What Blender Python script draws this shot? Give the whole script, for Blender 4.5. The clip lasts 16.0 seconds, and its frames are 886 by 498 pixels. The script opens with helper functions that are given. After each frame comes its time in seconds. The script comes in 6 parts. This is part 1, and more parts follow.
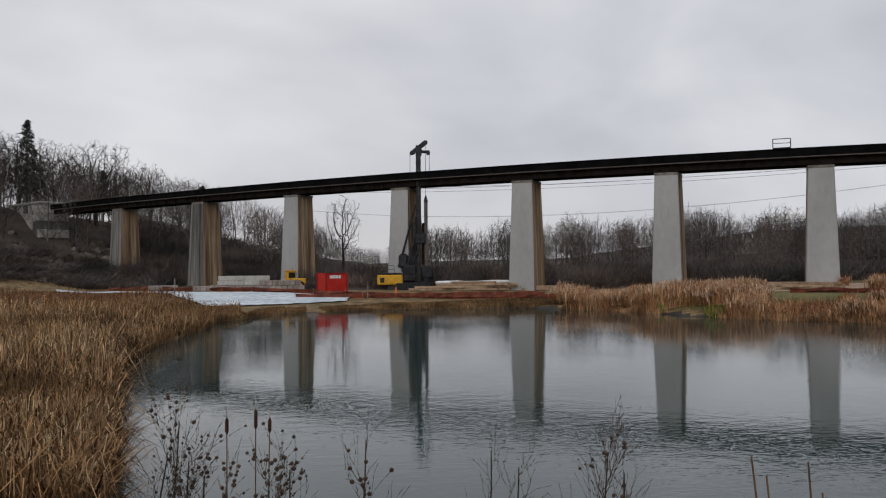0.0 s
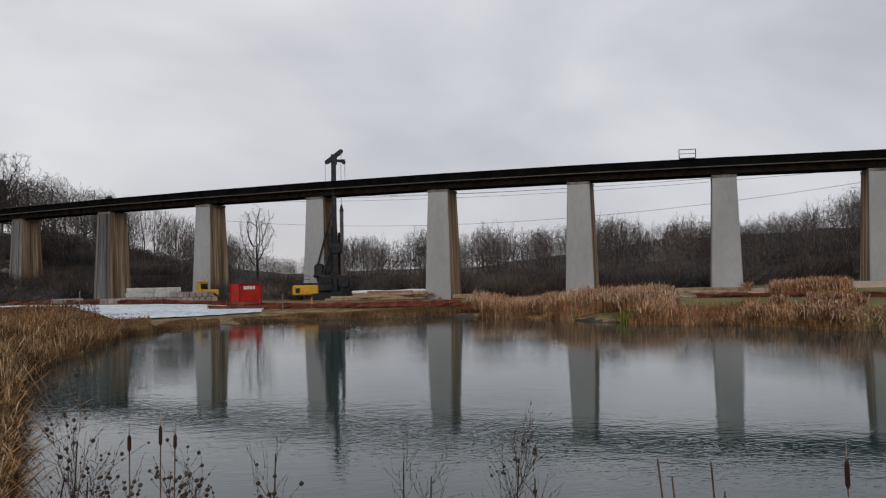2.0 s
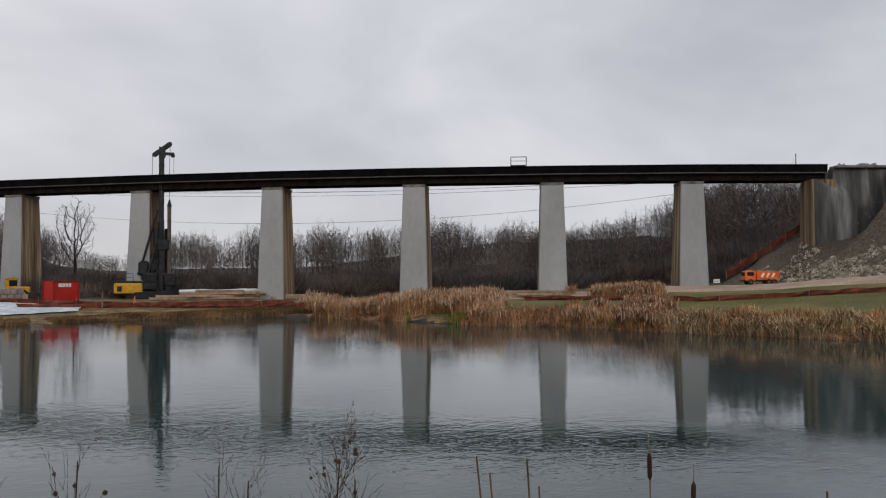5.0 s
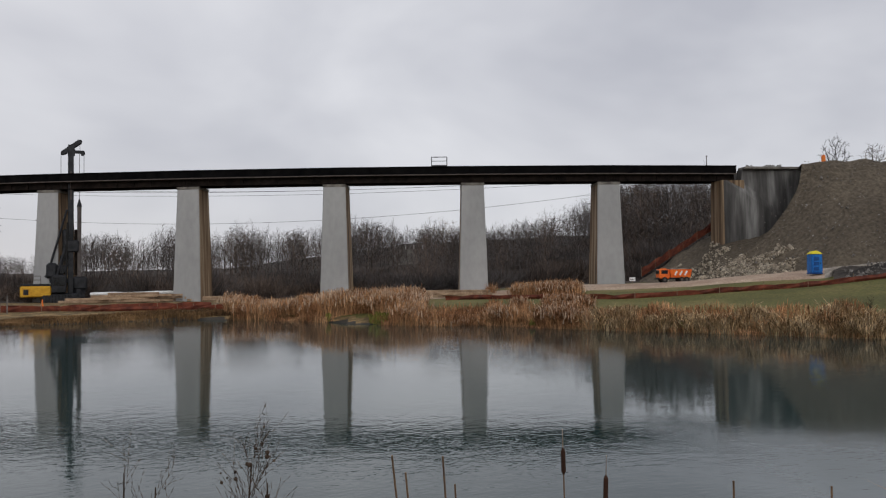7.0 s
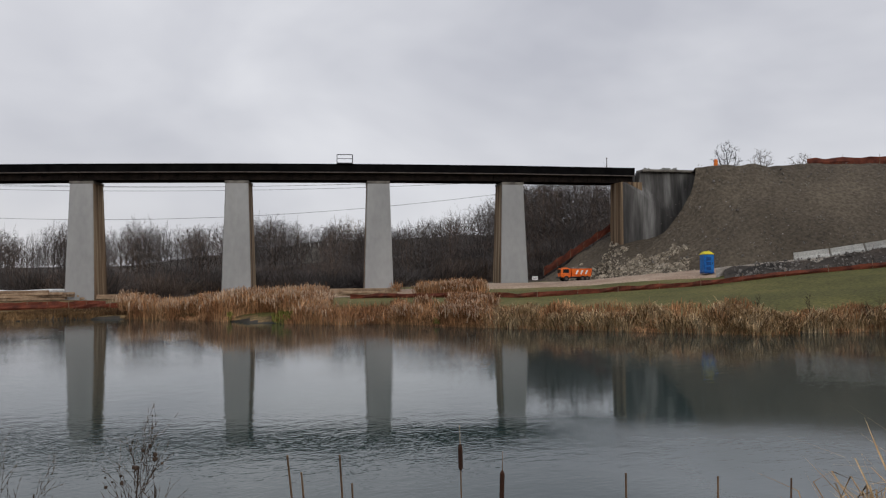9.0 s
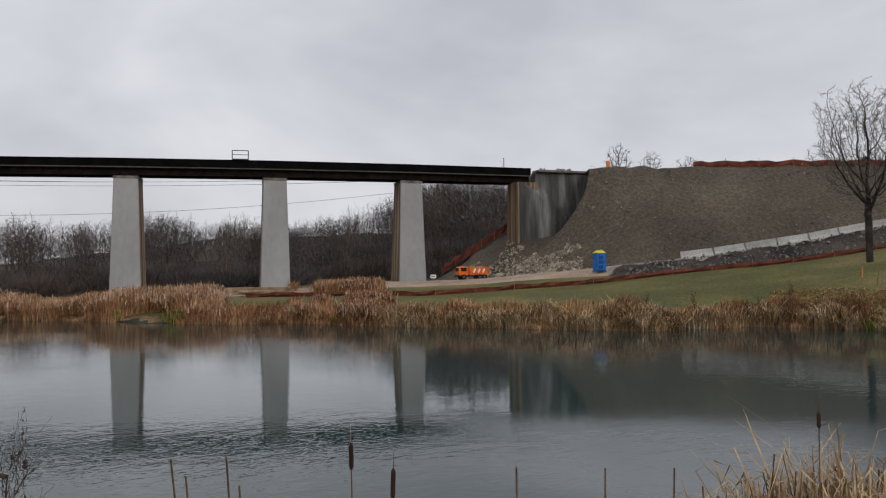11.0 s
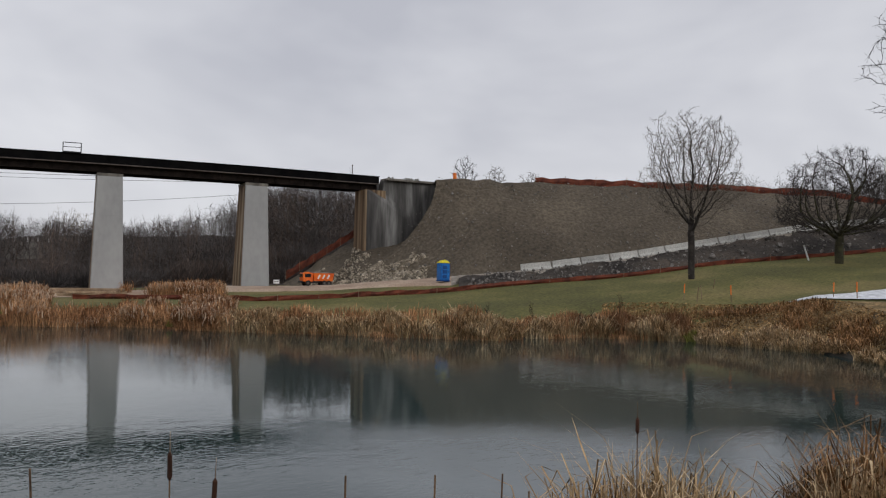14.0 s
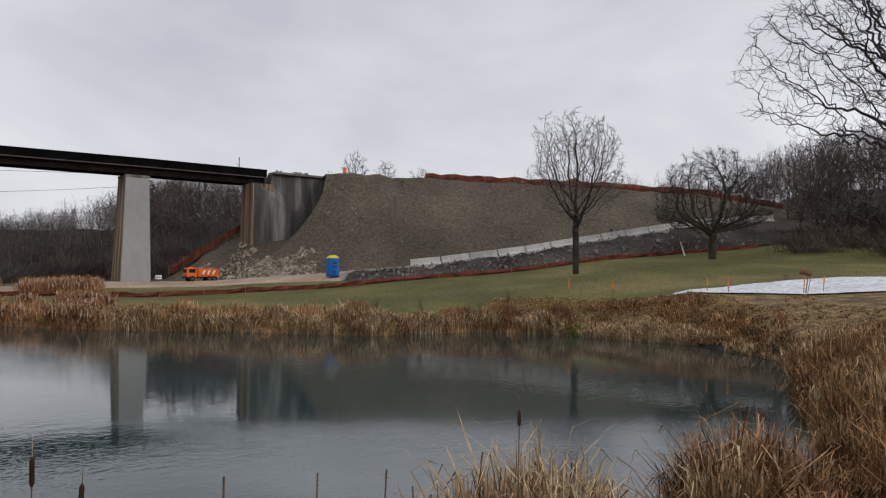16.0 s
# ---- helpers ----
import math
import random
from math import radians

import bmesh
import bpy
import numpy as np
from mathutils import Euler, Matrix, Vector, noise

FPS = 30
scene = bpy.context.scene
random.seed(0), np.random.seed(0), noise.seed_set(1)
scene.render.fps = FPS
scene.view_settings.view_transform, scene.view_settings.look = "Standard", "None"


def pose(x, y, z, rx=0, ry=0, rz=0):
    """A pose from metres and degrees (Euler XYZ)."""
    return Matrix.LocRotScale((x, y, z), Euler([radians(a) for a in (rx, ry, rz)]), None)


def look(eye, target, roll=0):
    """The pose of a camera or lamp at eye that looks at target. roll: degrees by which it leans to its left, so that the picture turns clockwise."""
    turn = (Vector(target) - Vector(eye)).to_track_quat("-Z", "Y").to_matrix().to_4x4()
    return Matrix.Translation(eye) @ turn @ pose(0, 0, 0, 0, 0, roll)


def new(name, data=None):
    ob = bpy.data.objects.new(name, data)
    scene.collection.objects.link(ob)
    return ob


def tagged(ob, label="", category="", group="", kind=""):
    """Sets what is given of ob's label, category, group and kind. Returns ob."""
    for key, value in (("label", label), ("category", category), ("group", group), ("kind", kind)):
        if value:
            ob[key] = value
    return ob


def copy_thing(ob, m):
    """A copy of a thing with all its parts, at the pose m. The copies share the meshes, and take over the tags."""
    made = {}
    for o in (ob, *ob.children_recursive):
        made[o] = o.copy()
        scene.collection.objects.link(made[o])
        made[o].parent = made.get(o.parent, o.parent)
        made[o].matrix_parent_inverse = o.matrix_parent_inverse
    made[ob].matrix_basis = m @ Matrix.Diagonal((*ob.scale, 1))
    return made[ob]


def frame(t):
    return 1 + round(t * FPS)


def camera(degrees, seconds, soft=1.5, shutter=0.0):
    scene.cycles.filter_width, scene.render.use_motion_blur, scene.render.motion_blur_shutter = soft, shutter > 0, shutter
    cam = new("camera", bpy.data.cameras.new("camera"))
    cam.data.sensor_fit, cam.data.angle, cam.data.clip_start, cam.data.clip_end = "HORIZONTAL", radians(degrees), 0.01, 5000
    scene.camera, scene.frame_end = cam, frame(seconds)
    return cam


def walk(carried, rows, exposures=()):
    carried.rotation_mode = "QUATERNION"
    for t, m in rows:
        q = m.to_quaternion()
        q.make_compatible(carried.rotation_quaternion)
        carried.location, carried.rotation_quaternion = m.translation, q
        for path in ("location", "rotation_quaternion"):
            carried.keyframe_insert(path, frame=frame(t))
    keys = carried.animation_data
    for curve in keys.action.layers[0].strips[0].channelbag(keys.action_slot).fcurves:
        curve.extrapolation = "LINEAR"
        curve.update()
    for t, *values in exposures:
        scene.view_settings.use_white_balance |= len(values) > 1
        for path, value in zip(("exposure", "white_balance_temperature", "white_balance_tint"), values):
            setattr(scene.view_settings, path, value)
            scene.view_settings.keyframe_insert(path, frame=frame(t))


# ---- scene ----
cam = camera(54.94, 16.0, 1.2)
ROWS = [
    (0, pose(-0.227, -0.134, 4.049, 91.35, 0.44, -0.00)),
    (0.5, pose(-0.216, -0.127, 4.049, 91.52, 0.20, -1.23)),
    (1, pose(-0.205, -0.120, 4.048, 91.74, 1.19, -2.59)),
    (1.5, pose(-0.193, -0.112, 4.046, 91.75, 1.32, -3.84)),
    (2, pose(-0.181, -0.104, 4.044, 91.90, 1.02, -5.58)),
    (2.5, pose(-0.168, -0.096, 4.042, 91.85, 0.85, -7.16)),
    (3, pose(-0.155, -0.087, 4.040, 91.92, 0.46, -8.69)),
    (3.5, pose(-0.141, -0.079, 4.037, 92.03, 0.52, -10.34)),
    (4, pose(-0.126, -0.070, 4.033, 92.02, 1.14, -12.13)),
    (4.5, pose(-0.112, -0.061, 4.030, 91.89, 0.67, -14.59)),
    (7, pose(-0.033, -0.016, 4.009, 91.82, 0.63, -21.89)),
    (7.5, pose(-0.017, -0.008, 4.004, 91.65, 0.77, -23.54)),
    (8, pose(0.000, 0.000, 4.000, 91.60, 0.52, -24.92)),
    (8.5, pose(0.017, 0.008, 3.996, 91.61, 0.23, -26.15)),
    (9, pose(0.033, 0.015, 3.991, 91.67, 0.47, -28.23)),
    (11.5, pose(0.117, 0.043, 3.971, 91.47, 0.29, -36.64)),
    (12, pose(0.134, 0.047, 3.967, 91.53, 0.14, -38.38)),
    (12.5, pose(0.150, 0.050, 3.964, 91.89, 0.08, -40.00)),
    (13, pose(0.166, 0.052, 3.962, 92.12, -0.59, -41.73)),
    (13.5, pose(0.182, 0.053, 3.959, 91.83, -0.68, -43.80)),
    (14, pose(0.198, 0.053, 3.957, 92.08, -1.05, -45.38)),
    (14.5, pose(0.213, 0.053, 3.956, 91.81, -0.87, -47.20)),
    (15, pose(0.228, 0.051, 3.955, 91.63, -0.97, -48.76)),
    (15.5, pose(0.242, 0.048, 3.954, 91.45, -0.91, -51.09)),
    (16, pose(0.256, 0.044, 3.954, 91.89, -0.97, -52.75)),
]
walk(cam, ROWS, [(0.0, -0.12), (4.5, -0.10), (9.0, -0.03), (13.5, -0.06), (16.0, 0.06)])

# ---- light: an overcast winter sky ----
world = bpy.data.worlds.new("overcast")
scene.world = world
world.use_nodes = True
wn, wl = world.node_tree.nodes, world.node_tree.links
wn.clear()
w_out = wn.new("ShaderNodeOutputWorld")
w_bg = wn.new("ShaderNodeBackground")
w_bg.inputs["Strength"].default_value = 1.0
w_sky = wn.new("ShaderNodeTexSky")
w_sky.sky_type, w_sky.sun_disc = "NISHITA", False
w_sky.sun_elevation, w_sky.sun_rotation = radians(32), radians(-20)
w_dim = wn.new("ShaderNodeVectorMath")
w_dim.operation = "SCALE"
w_dim.inputs["Scale"].default_value = 0.05
w_co = wn.new("ShaderNodeTexCoord")
w_map = wn.new("ShaderNodeMapping")
w_map.inputs["Scale"].default_value = (1.0, 1.0, 2.0)
w_n1 = wn.new("ShaderNodeTexNoise")
w_n1.inputs["Scale"].default_value, w_n1.inputs["Detail"].default_value = 2.4, 4.5
w_n1.inputs["Roughness"].default_value, w_n1.inputs["Distortion"].default_value = 0.5, 0.3
w_ramp = wn.new("ShaderNodeValToRGB")
w_ramp.color_ramp.elements[0].position, w_ramp.color_ramp.elements[0].color = 0.30, (0.55, 0.56, 0.62, 1)
w_ramp.color_ramp.elements[1].position, w_ramp.color_ramp.elements[1].color = 0.70, (0.862, 0.868, 0.908, 1)
w_mix = wn.new("ShaderNodeMix")
w_mix.data_type = "RGBA"
w_mix.inputs[0].default_value = 0.9
wl.new(w_co.outputs["Generated"], w_map.inputs["Vector"])
wl.new(w_map.outputs[0], w_n1.inputs["Vector"])
wl.new(w_n1.outputs["Fac"], w_ramp.inputs[0])
wl.new(w_sky.outputs[0], w_dim.inputs[0])
wl.new(w_dim.outputs[0], w_mix.inputs[6])
wl.new(w_ramp.outputs[0], w_mix.inputs[7])
wl.new(w_mix.outputs[2], w_bg.inputs["Color"])
wl.new(w_bg.outputs[0], w_out.inputs["Surface"])

sun = new("sun", bpy.data.lights.new("sun", "SUN"))
sun.data.energy, sun.data.angle, sun.data.color = 0.7, radians(25), (1.0, 0.97, 0.93)
sun.matrix_world = look((-20, -60, 60), (0, 60, 0))


# ---- materials ----
def mat(name, a, b, scale=1.0, rough=0.85, bump=0.3, metal=0.0, c=None, fine=9.0, stretch=(1, 1, 1), island=0.0, rnd=0.0,
        lo=0.35, hi=0.65, spec=0.3, dist=0.05, grain=(0.72, 1.25)):
    """Two colours mixed by broad noise, fine grain on top, relief from both. island / rnd: brightness spread between pieces."""
    m = bpy.data.materials.new(name)
    m.use_nodes = True
    n, l = m.node_tree.nodes, m.node_tree.links
    p = n["Principled BSDF"]
    p.inputs["Roughness"].default_value, p.inputs["Metallic"].default_value = rough, metal
    p.inputs["Specular IOR Level"].default_value = spec
    geo = n.new("ShaderNodeNewGeometry")
    mp = n.new("ShaderNodeMapping")
    mp.inputs["Scale"].default_value = stretch
    l.new(geo.outputs["Position"], mp.inputs["Vector"])
    n1 = n.new("ShaderNodeTexNoise")
    n1.inputs["Scale"].default_value, n1.inputs["Detail"].default_value = scale, 6
    n2 = n.new("ShaderNodeTexNoise")
    n2.inputs["Scale"].default_value, n2.inputs["Detail"].default_value = scale * fine, 4
    for q in (n1, n2):
        l.new(mp.outputs[0], q.inputs["Vector"])
    r1 = n.new("ShaderNodeValToRGB")
    r1.color_ramp.elements[0].position, r1.color_ramp.elements[0].color = lo, (*a, 1)
    r1.color_ramp.elements[1].position, r1.color_ramp.elements[1].color = hi, (*b, 1)
    if c:
        e = r1.color_ramp.elements.new((lo + hi) / 2)
        e.color = (*c, 1)
    l.new(n1.outputs["Fac"], r1.inputs[0])
    r2 = n.new("ShaderNodeMapRange")
    r2.inputs["From Min"].default_value, r2.inputs["From Max"].default_value = 0.3, 0.7
    r2.inputs["To Min"].default_value, r2.inputs["To Max"].default_value = grain
    l.new(n2.outputs["Fac"], r2.inputs["Value"])
    mul = n.new("ShaderNodeVectorMath")
    mul.operation = "SCALE"
    l.new(r1.outputs[0], mul.inputs[0])
    last = r2.outputs[0]
    if island or rnd:
        src = geo.outputs["Random Per Island"]
        if rnd:
            src = n.new("ShaderNodeObjectInfo").outputs["Random"]
        spread = island or rnd
        r3 = n.new("ShaderNodeMapRange")
        r3.inputs["To Min"].default_value, r3.inputs["To Max"].default_value = 1 - spread, 1 + spread
        l.new(src, r3.inputs["Value"])
        mm = n.new("ShaderNodeMath")
        mm.operation = "MULTIPLY"
        l.new(last, mm.inputs[0])
        l.new(r3.outputs[0], mm.inputs[1])
        last = mm.outputs[0]
    l.new(last, mul.inputs["Scale"])
    l.new(mul.outputs[0], p.inputs["Base Color"])
    if bump:
        b1 = n.new("ShaderNodeBump")
        b1.inputs["Strength"].default_value, b1.inputs["Distance"].default_value = bump, dist
        l.new(n2.outputs["Fac"], b1.inputs["Height"])
        l.new(b1.outputs[0], p.inputs["Normal"])
    return m


M = {}
M["concrete"] = mat("pier concrete", (0.33, 0.33, 0.325), (0.395, 0.393, 0.385), 0.22, 0.9, 0.04, stretch=(1, 1, 0.5), rnd=0.05, fine=9, grain=(0.94, 1.05))
M["rust_side"] = mat("rust-streaked concrete", (0.075, 0.048, 0.03), (0.34, 0.26, 0.17), 1.2, 0.85, 0.05, c=(0.20, 0.13, 0.075),
                     stretch=(1, 1, 0.03), fine=4)
M["old_pier"] = mat("weathered dark concrete", (0.075, 0.07, 0.066), (0.24, 0.23, 0.21), 1.0, 0.9, 0.06, stretch=(1, 1, 0.05), fine=5)
M["abutment"] = mat("stained abutment concrete", (0.045, 0.043, 0.042), (0.36, 0.355, 0.34), 0.55, 0.9, 0.06, c=(0.10, 0.095, 0.09), stretch=(1, 1, 0.12), fine=5, lo=0.3, hi=0.75)
M["abut_pale"] = mat("lime-streaked concrete", (0.2, 0.2, 0.19), (0.42, 0.42, 0.40), 1.2, 0.9, 0.2, stretch=(1, 1, 0.1))
M["patch"] = mat("patched abutment concrete", (0.26, 0.24, 0.22), (0.42, 0.40, 0.37), 0.8, 0.9, 0.3)
M["black_steel"] = mat("sooty black steel", (0.003, 0.003, 0.0035), (0.008, 0.0075, 0.0075), 0.8, 0.95, 0.1, spec=0.05)
M["brown_steel"] = mat("rusty girder steel", (0.010, 0.008, 0.007), (0.026, 0.019, 0.016), 1.2, 0.9, 0.2, spec=0.1)
M["ledge"] = mat("weathered ledge", (0.075, 0.06, 0.055), (0.13, 0.11, 0.10), 2.0, 0.85, 0.2)
M["cap"] = mat("pier cap", (0.10, 0.09, 0.08), (0.25, 0.23, 0.20), 1.4, 0.9, 0.25)
M["lawn"] = mat("mown winter lawn", (0.082, 0.079, 0.022), (0.180, 0.146, 0.052), 0.12, 0.95, 0.5, c=(0.116, 0.108, 0.030), fine=30, grain=(0.6, 1.42))
M["litter"] = mat("leaf litter", (0.085, 0.056, 0.026), (0.29, 0.19, 0.088), 0.9, 0.95, 0.9, c=(0.165, 0.115, 0.05), fine=5, grain=(0.45, 1.6))
M["mud"] = mat("pond mud", (0.02, 0.017, 0.012), (0.05, 0.04, 0.028), 0.8, 0.7, 0.4)
M["wood_floor"] = mat("woodland floor", (0.03, 0.023, 0.019), (0.07, 0.052, 0.04), 0.12, 0.95, 0.6, fine=12)
M["bluff"] = mat("eroded bluff", (0.022, 0.018, 0.015), (0.085, 0.066, 0.05), 0.16, 0.95, 0.8, c=(0.055, 0.045, 0.037), fine=14, dist=0.3)
M["fill"] = mat("embankment fill", (0.080, 0.064, 0.046), (0.134, 0.108, 0.077), 0.10, 0.95, 1.0, c=(0.104, 0.084, 0.061), fine=26, dist=0.3, grain=(0.62, 1.36), stretch=(1.0, 1.0, 0.6))
M["gravel"] = mat("gravel haul road", (0.27, 0.235, 0.195), (0.40, 0.36, 0.31), 0.35, 0.95, 0.5, fine=20)
M["track"] = mat("tan haul road", (0.34, 0.24, 0.175), (0.47, 0.36, 0.27), 0.3, 0.95, 0.5, fine=20)
M["rubble"] = mat("limestone rubble", (0.20, 0.165, 0.12), (0.46, 0.40, 0.315), 1.4, 0.9, 0.4, island=0.45)
M["darkrock"] = mat("broken stone", (0.09, 0.08, 0.07), (0.26, 0.24, 0.22), 1.4, 0.9, 0.4, island=0.4)
M["fence"] = mat("orange-red barrier mesh", (0.085, 0.024, 0.015), (0.21, 0.056, 0.03), 1.0, 0.8, 0.4, fine=14)
M["stake"] = mat("wooden stake", (0.16, 0.11, 0.07), (0.3, 0.22, 0.15), 3, 0.85, 0.2)
M["orange"] = mat("orange stake paint", (0.75, 0.16, 0.02), (0.85, 0.24, 0.04), 3, 0.6, 0.1)
M["white_sheet"] = mat("white geotextile", (0.50, 0.56, 0.60), (0.66, 0.71, 0.74), 0.25, 0.75, 0.5, fine=6, dist=0.08)
M["membrane"] = mat("white plastic sheet", (0.62, 0.64, 0.67), (0.78, 0.79, 0.81), 0.3, 0.6, 0.6, fine=8, dist=0.08)
M["red"] = mat("container red paint", (0.42, 0.018, 0.012), (0.52, 0.03, 0.02), 0.8, 0.55, 0.1)
M["reddark"] = mat("container red edge", (0.22, 0.012, 0.01), (0.3, 0.02, 0.015), 0.8, 0.6, 0.1)
M["white"] = mat("white paint", (0.70, 0.70, 0.69), (0.8, 0.8, 0.79), 1.0, 0.5, 0.05)
M["yellow"] = mat("machine yellow paint", (0.55, 0.28, 0.015), (0.68, 0.38, 0.03), 1.2, 0.5, 0.1)
M["rigblack"] = mat("dark machine steel", (0.010, 0.011, 0.013), (0.03, 0.031, 0.035), 1.5, 0.5, 0.15, metal=0.2)
M["rubber"] = mat("tyre rubber", (0.012, 0.012, 0.012), (0.022, 0.021, 0.02), 3, 0.85, 0.2)
M["pipe"] = mat("dull steel kelly bar", (0.07, 0.06, 0.055), (0.13, 0.11, 0.10), 1.5, 0.6, 0.15)
M["paleblock"] = mat("pale concrete block", (0.42, 0.41, 0.38), (0.56, 0.55, 0.51), 0.9, 0.9, 0.25, rnd=0.1)
M["pinkblock"] = mat("weathered block", (0.25, 0.21, 0.19), (0.38, 0.33, 0.3), 0.9, 0.9, 0.25, rnd=0.15)
M["timber"] = mat("stacked timber", (0.26, 0.17, 0.105), (0.42, 0.30, 0.20), 1.6, 0.85, 0.25, rnd=0.2)
M["blue"] = mat("toilet blue plastic", (0.008, 0.12, 0.42), (0.012, 0.17, 0.52), 0.8, 0.45, 0.05)
M["blue_dark"] = mat("dark blue vent", (0.004, 0.05, 0.2), (0.006, 0.07, 0.26), 0.8, 0.5, 0.05)
M["lemon"] = mat("toilet yellow roof", (0.72, 0.62, 0.02), (0.82, 0.7, 0.05), 0.8, 0.45, 0.05)
M["truck_orange"] = mat("truck orange paint", (0.70, 0.11, 0.012), (0.82, 0.17, 0.02), 0.9, 0.5, 0.08)
M["glass"] = mat("dark cab glass", (0.01, 0.012, 0.014), (0.02, 0.022, 0.025), 1, 0.08, 0, spec=0.6)
M["bark"] = mat("dark winter bark", (0.022, 0.018, 0.016), (0.055, 0.047, 0.042), 2.0, 0.95, 0.3)
M["mossbark"] = mat("mossy bark", (0.03, 0.028, 0.018), (0.07, 0.065, 0.035), 1.5, 0.95, 0.3)
M["twig"] = mat("pale twigs", (0.09, 0.075, 0.062), (0.17, 0.145, 0.12), 0.6, 0.95, 0.0)
M["forest"] = mat("bare grey wood", (0.060, 0.052, 0.049), (0.125, 0.110, 0.103), 0.10, 0.95, 0.0, island=0.35)
M["forest_brown"] = mat("bare brown wood", (0.068, 0.050, 0.040), (0.150, 0.112, 0.090), 0.10, 0.95, 0.0, island=0.35)
M["forest_dark"] = mat("bare dark wood", (0.038, 0.032, 0.030), (0.092, 0.078, 0.072), 0.10, 0.95, 0.0, island=0.35)
M["birch"] = mat("pale bark", (0.14, 0.125, 0.11), (0.24, 0.22, 0.2), 0.8, 0.9, 0.1)
M["needle"] = mat("spruce needles", (0.008, 0.013, 0.009), (0.02, 0.03, 0.02), 1.0, 0.9, 0.0, island=0.4)
M["ochre"] = mat("willow twigs", (0.17, 0.13, 0.08), (0.27, 0.21, 0.13), 0.5, 0.95, 0.0, island=0.2)
M["reed"] = mat("dry reed", (0.24, 0.108, 0.048), (0.56, 0.33, 0.17), 0.35, 0.9, 0.0, c=(0.38, 0.195, 0.09), fine=12, island=0.6)
M["plume"] = mat("reed plume", (0.42, 0.28, 0.18), (0.60, 0.45, 0.32), 0.8, 0.95, 0.0, island=0.25)
M["tan"] = mat("dry tan grass", (0.075, 0.040, 0.017), (0.27, 0.16, 0.072), 0.25, 0.9, 0.0, c=(0.15, 0.085, 0.036), fine=12, island=0.4)
M["straw"] = mat("bleached straw", (0.27, 0.165, 0.080), (0.58, 0.44, 0.27), 0.8, 0.85, 0.0, c=(0.40, 0.27, 0.14), fine=8, island=0.6)
M["amber"] = mat("amber dead leaves", (0.13, 0.062, 0.024), (0.42, 0.25, 0.12), 0.9, 0.85, 0.0, c=(0.26, 0.135, 0.055), fine=8, island=0.6)
M["russet"] = mat("russet weeds", (0.10, 0.045, 0.02), (0.24, 0.125, 0.06), 0.6, 0.9, 0.0, fine=10, island=0.4)
M["sedge"] = mat("yellow-green sedge", (0.16, 0.16, 0.03), (0.30, 0.27, 0.07), 0.8, 0.9, 0.0, island=0.35)
M["leaf"] = mat("fallen leaf", (0.20, 0.115, 0.045), (0.42, 0.27, 0.12), 1.2, 0.9, 0.0, island=0.5)
M["bluff_rock"] = mat("dark bluff rock", (0.03, 0.026, 0.022), (0.13, 0.105, 0.085), 0.6, 0.95, 0.5, island=0.5)
M["weed"] = mat("dead weed stem", (0.03, 0.02, 0.014), (0.075, 0.05, 0.035), 2, 0.9, 0.0, island=0.3)
M["cattail"] = mat("cattail head", (0.03, 0.013, 0.008), (0.065, 0.028, 0.016), 8, 0.95, 0.5, fine=10, dist=0.01)
M["stalk"] = mat("cattail stalk", (0.075, 0.045, 0.028), (0.17, 0.11, 0.065), 3, 0.85, 0.1)
M["house"] = mat("pale far wall", (0.5, 0.48, 0.45), (0.62, 0.6, 0.57), 0.5, 0.9, 0.1)
M["wire"] = mat("power cable", (0.02, 0.02, 0.02), (0.04, 0.04, 0.04), 1, 0.7, 0)


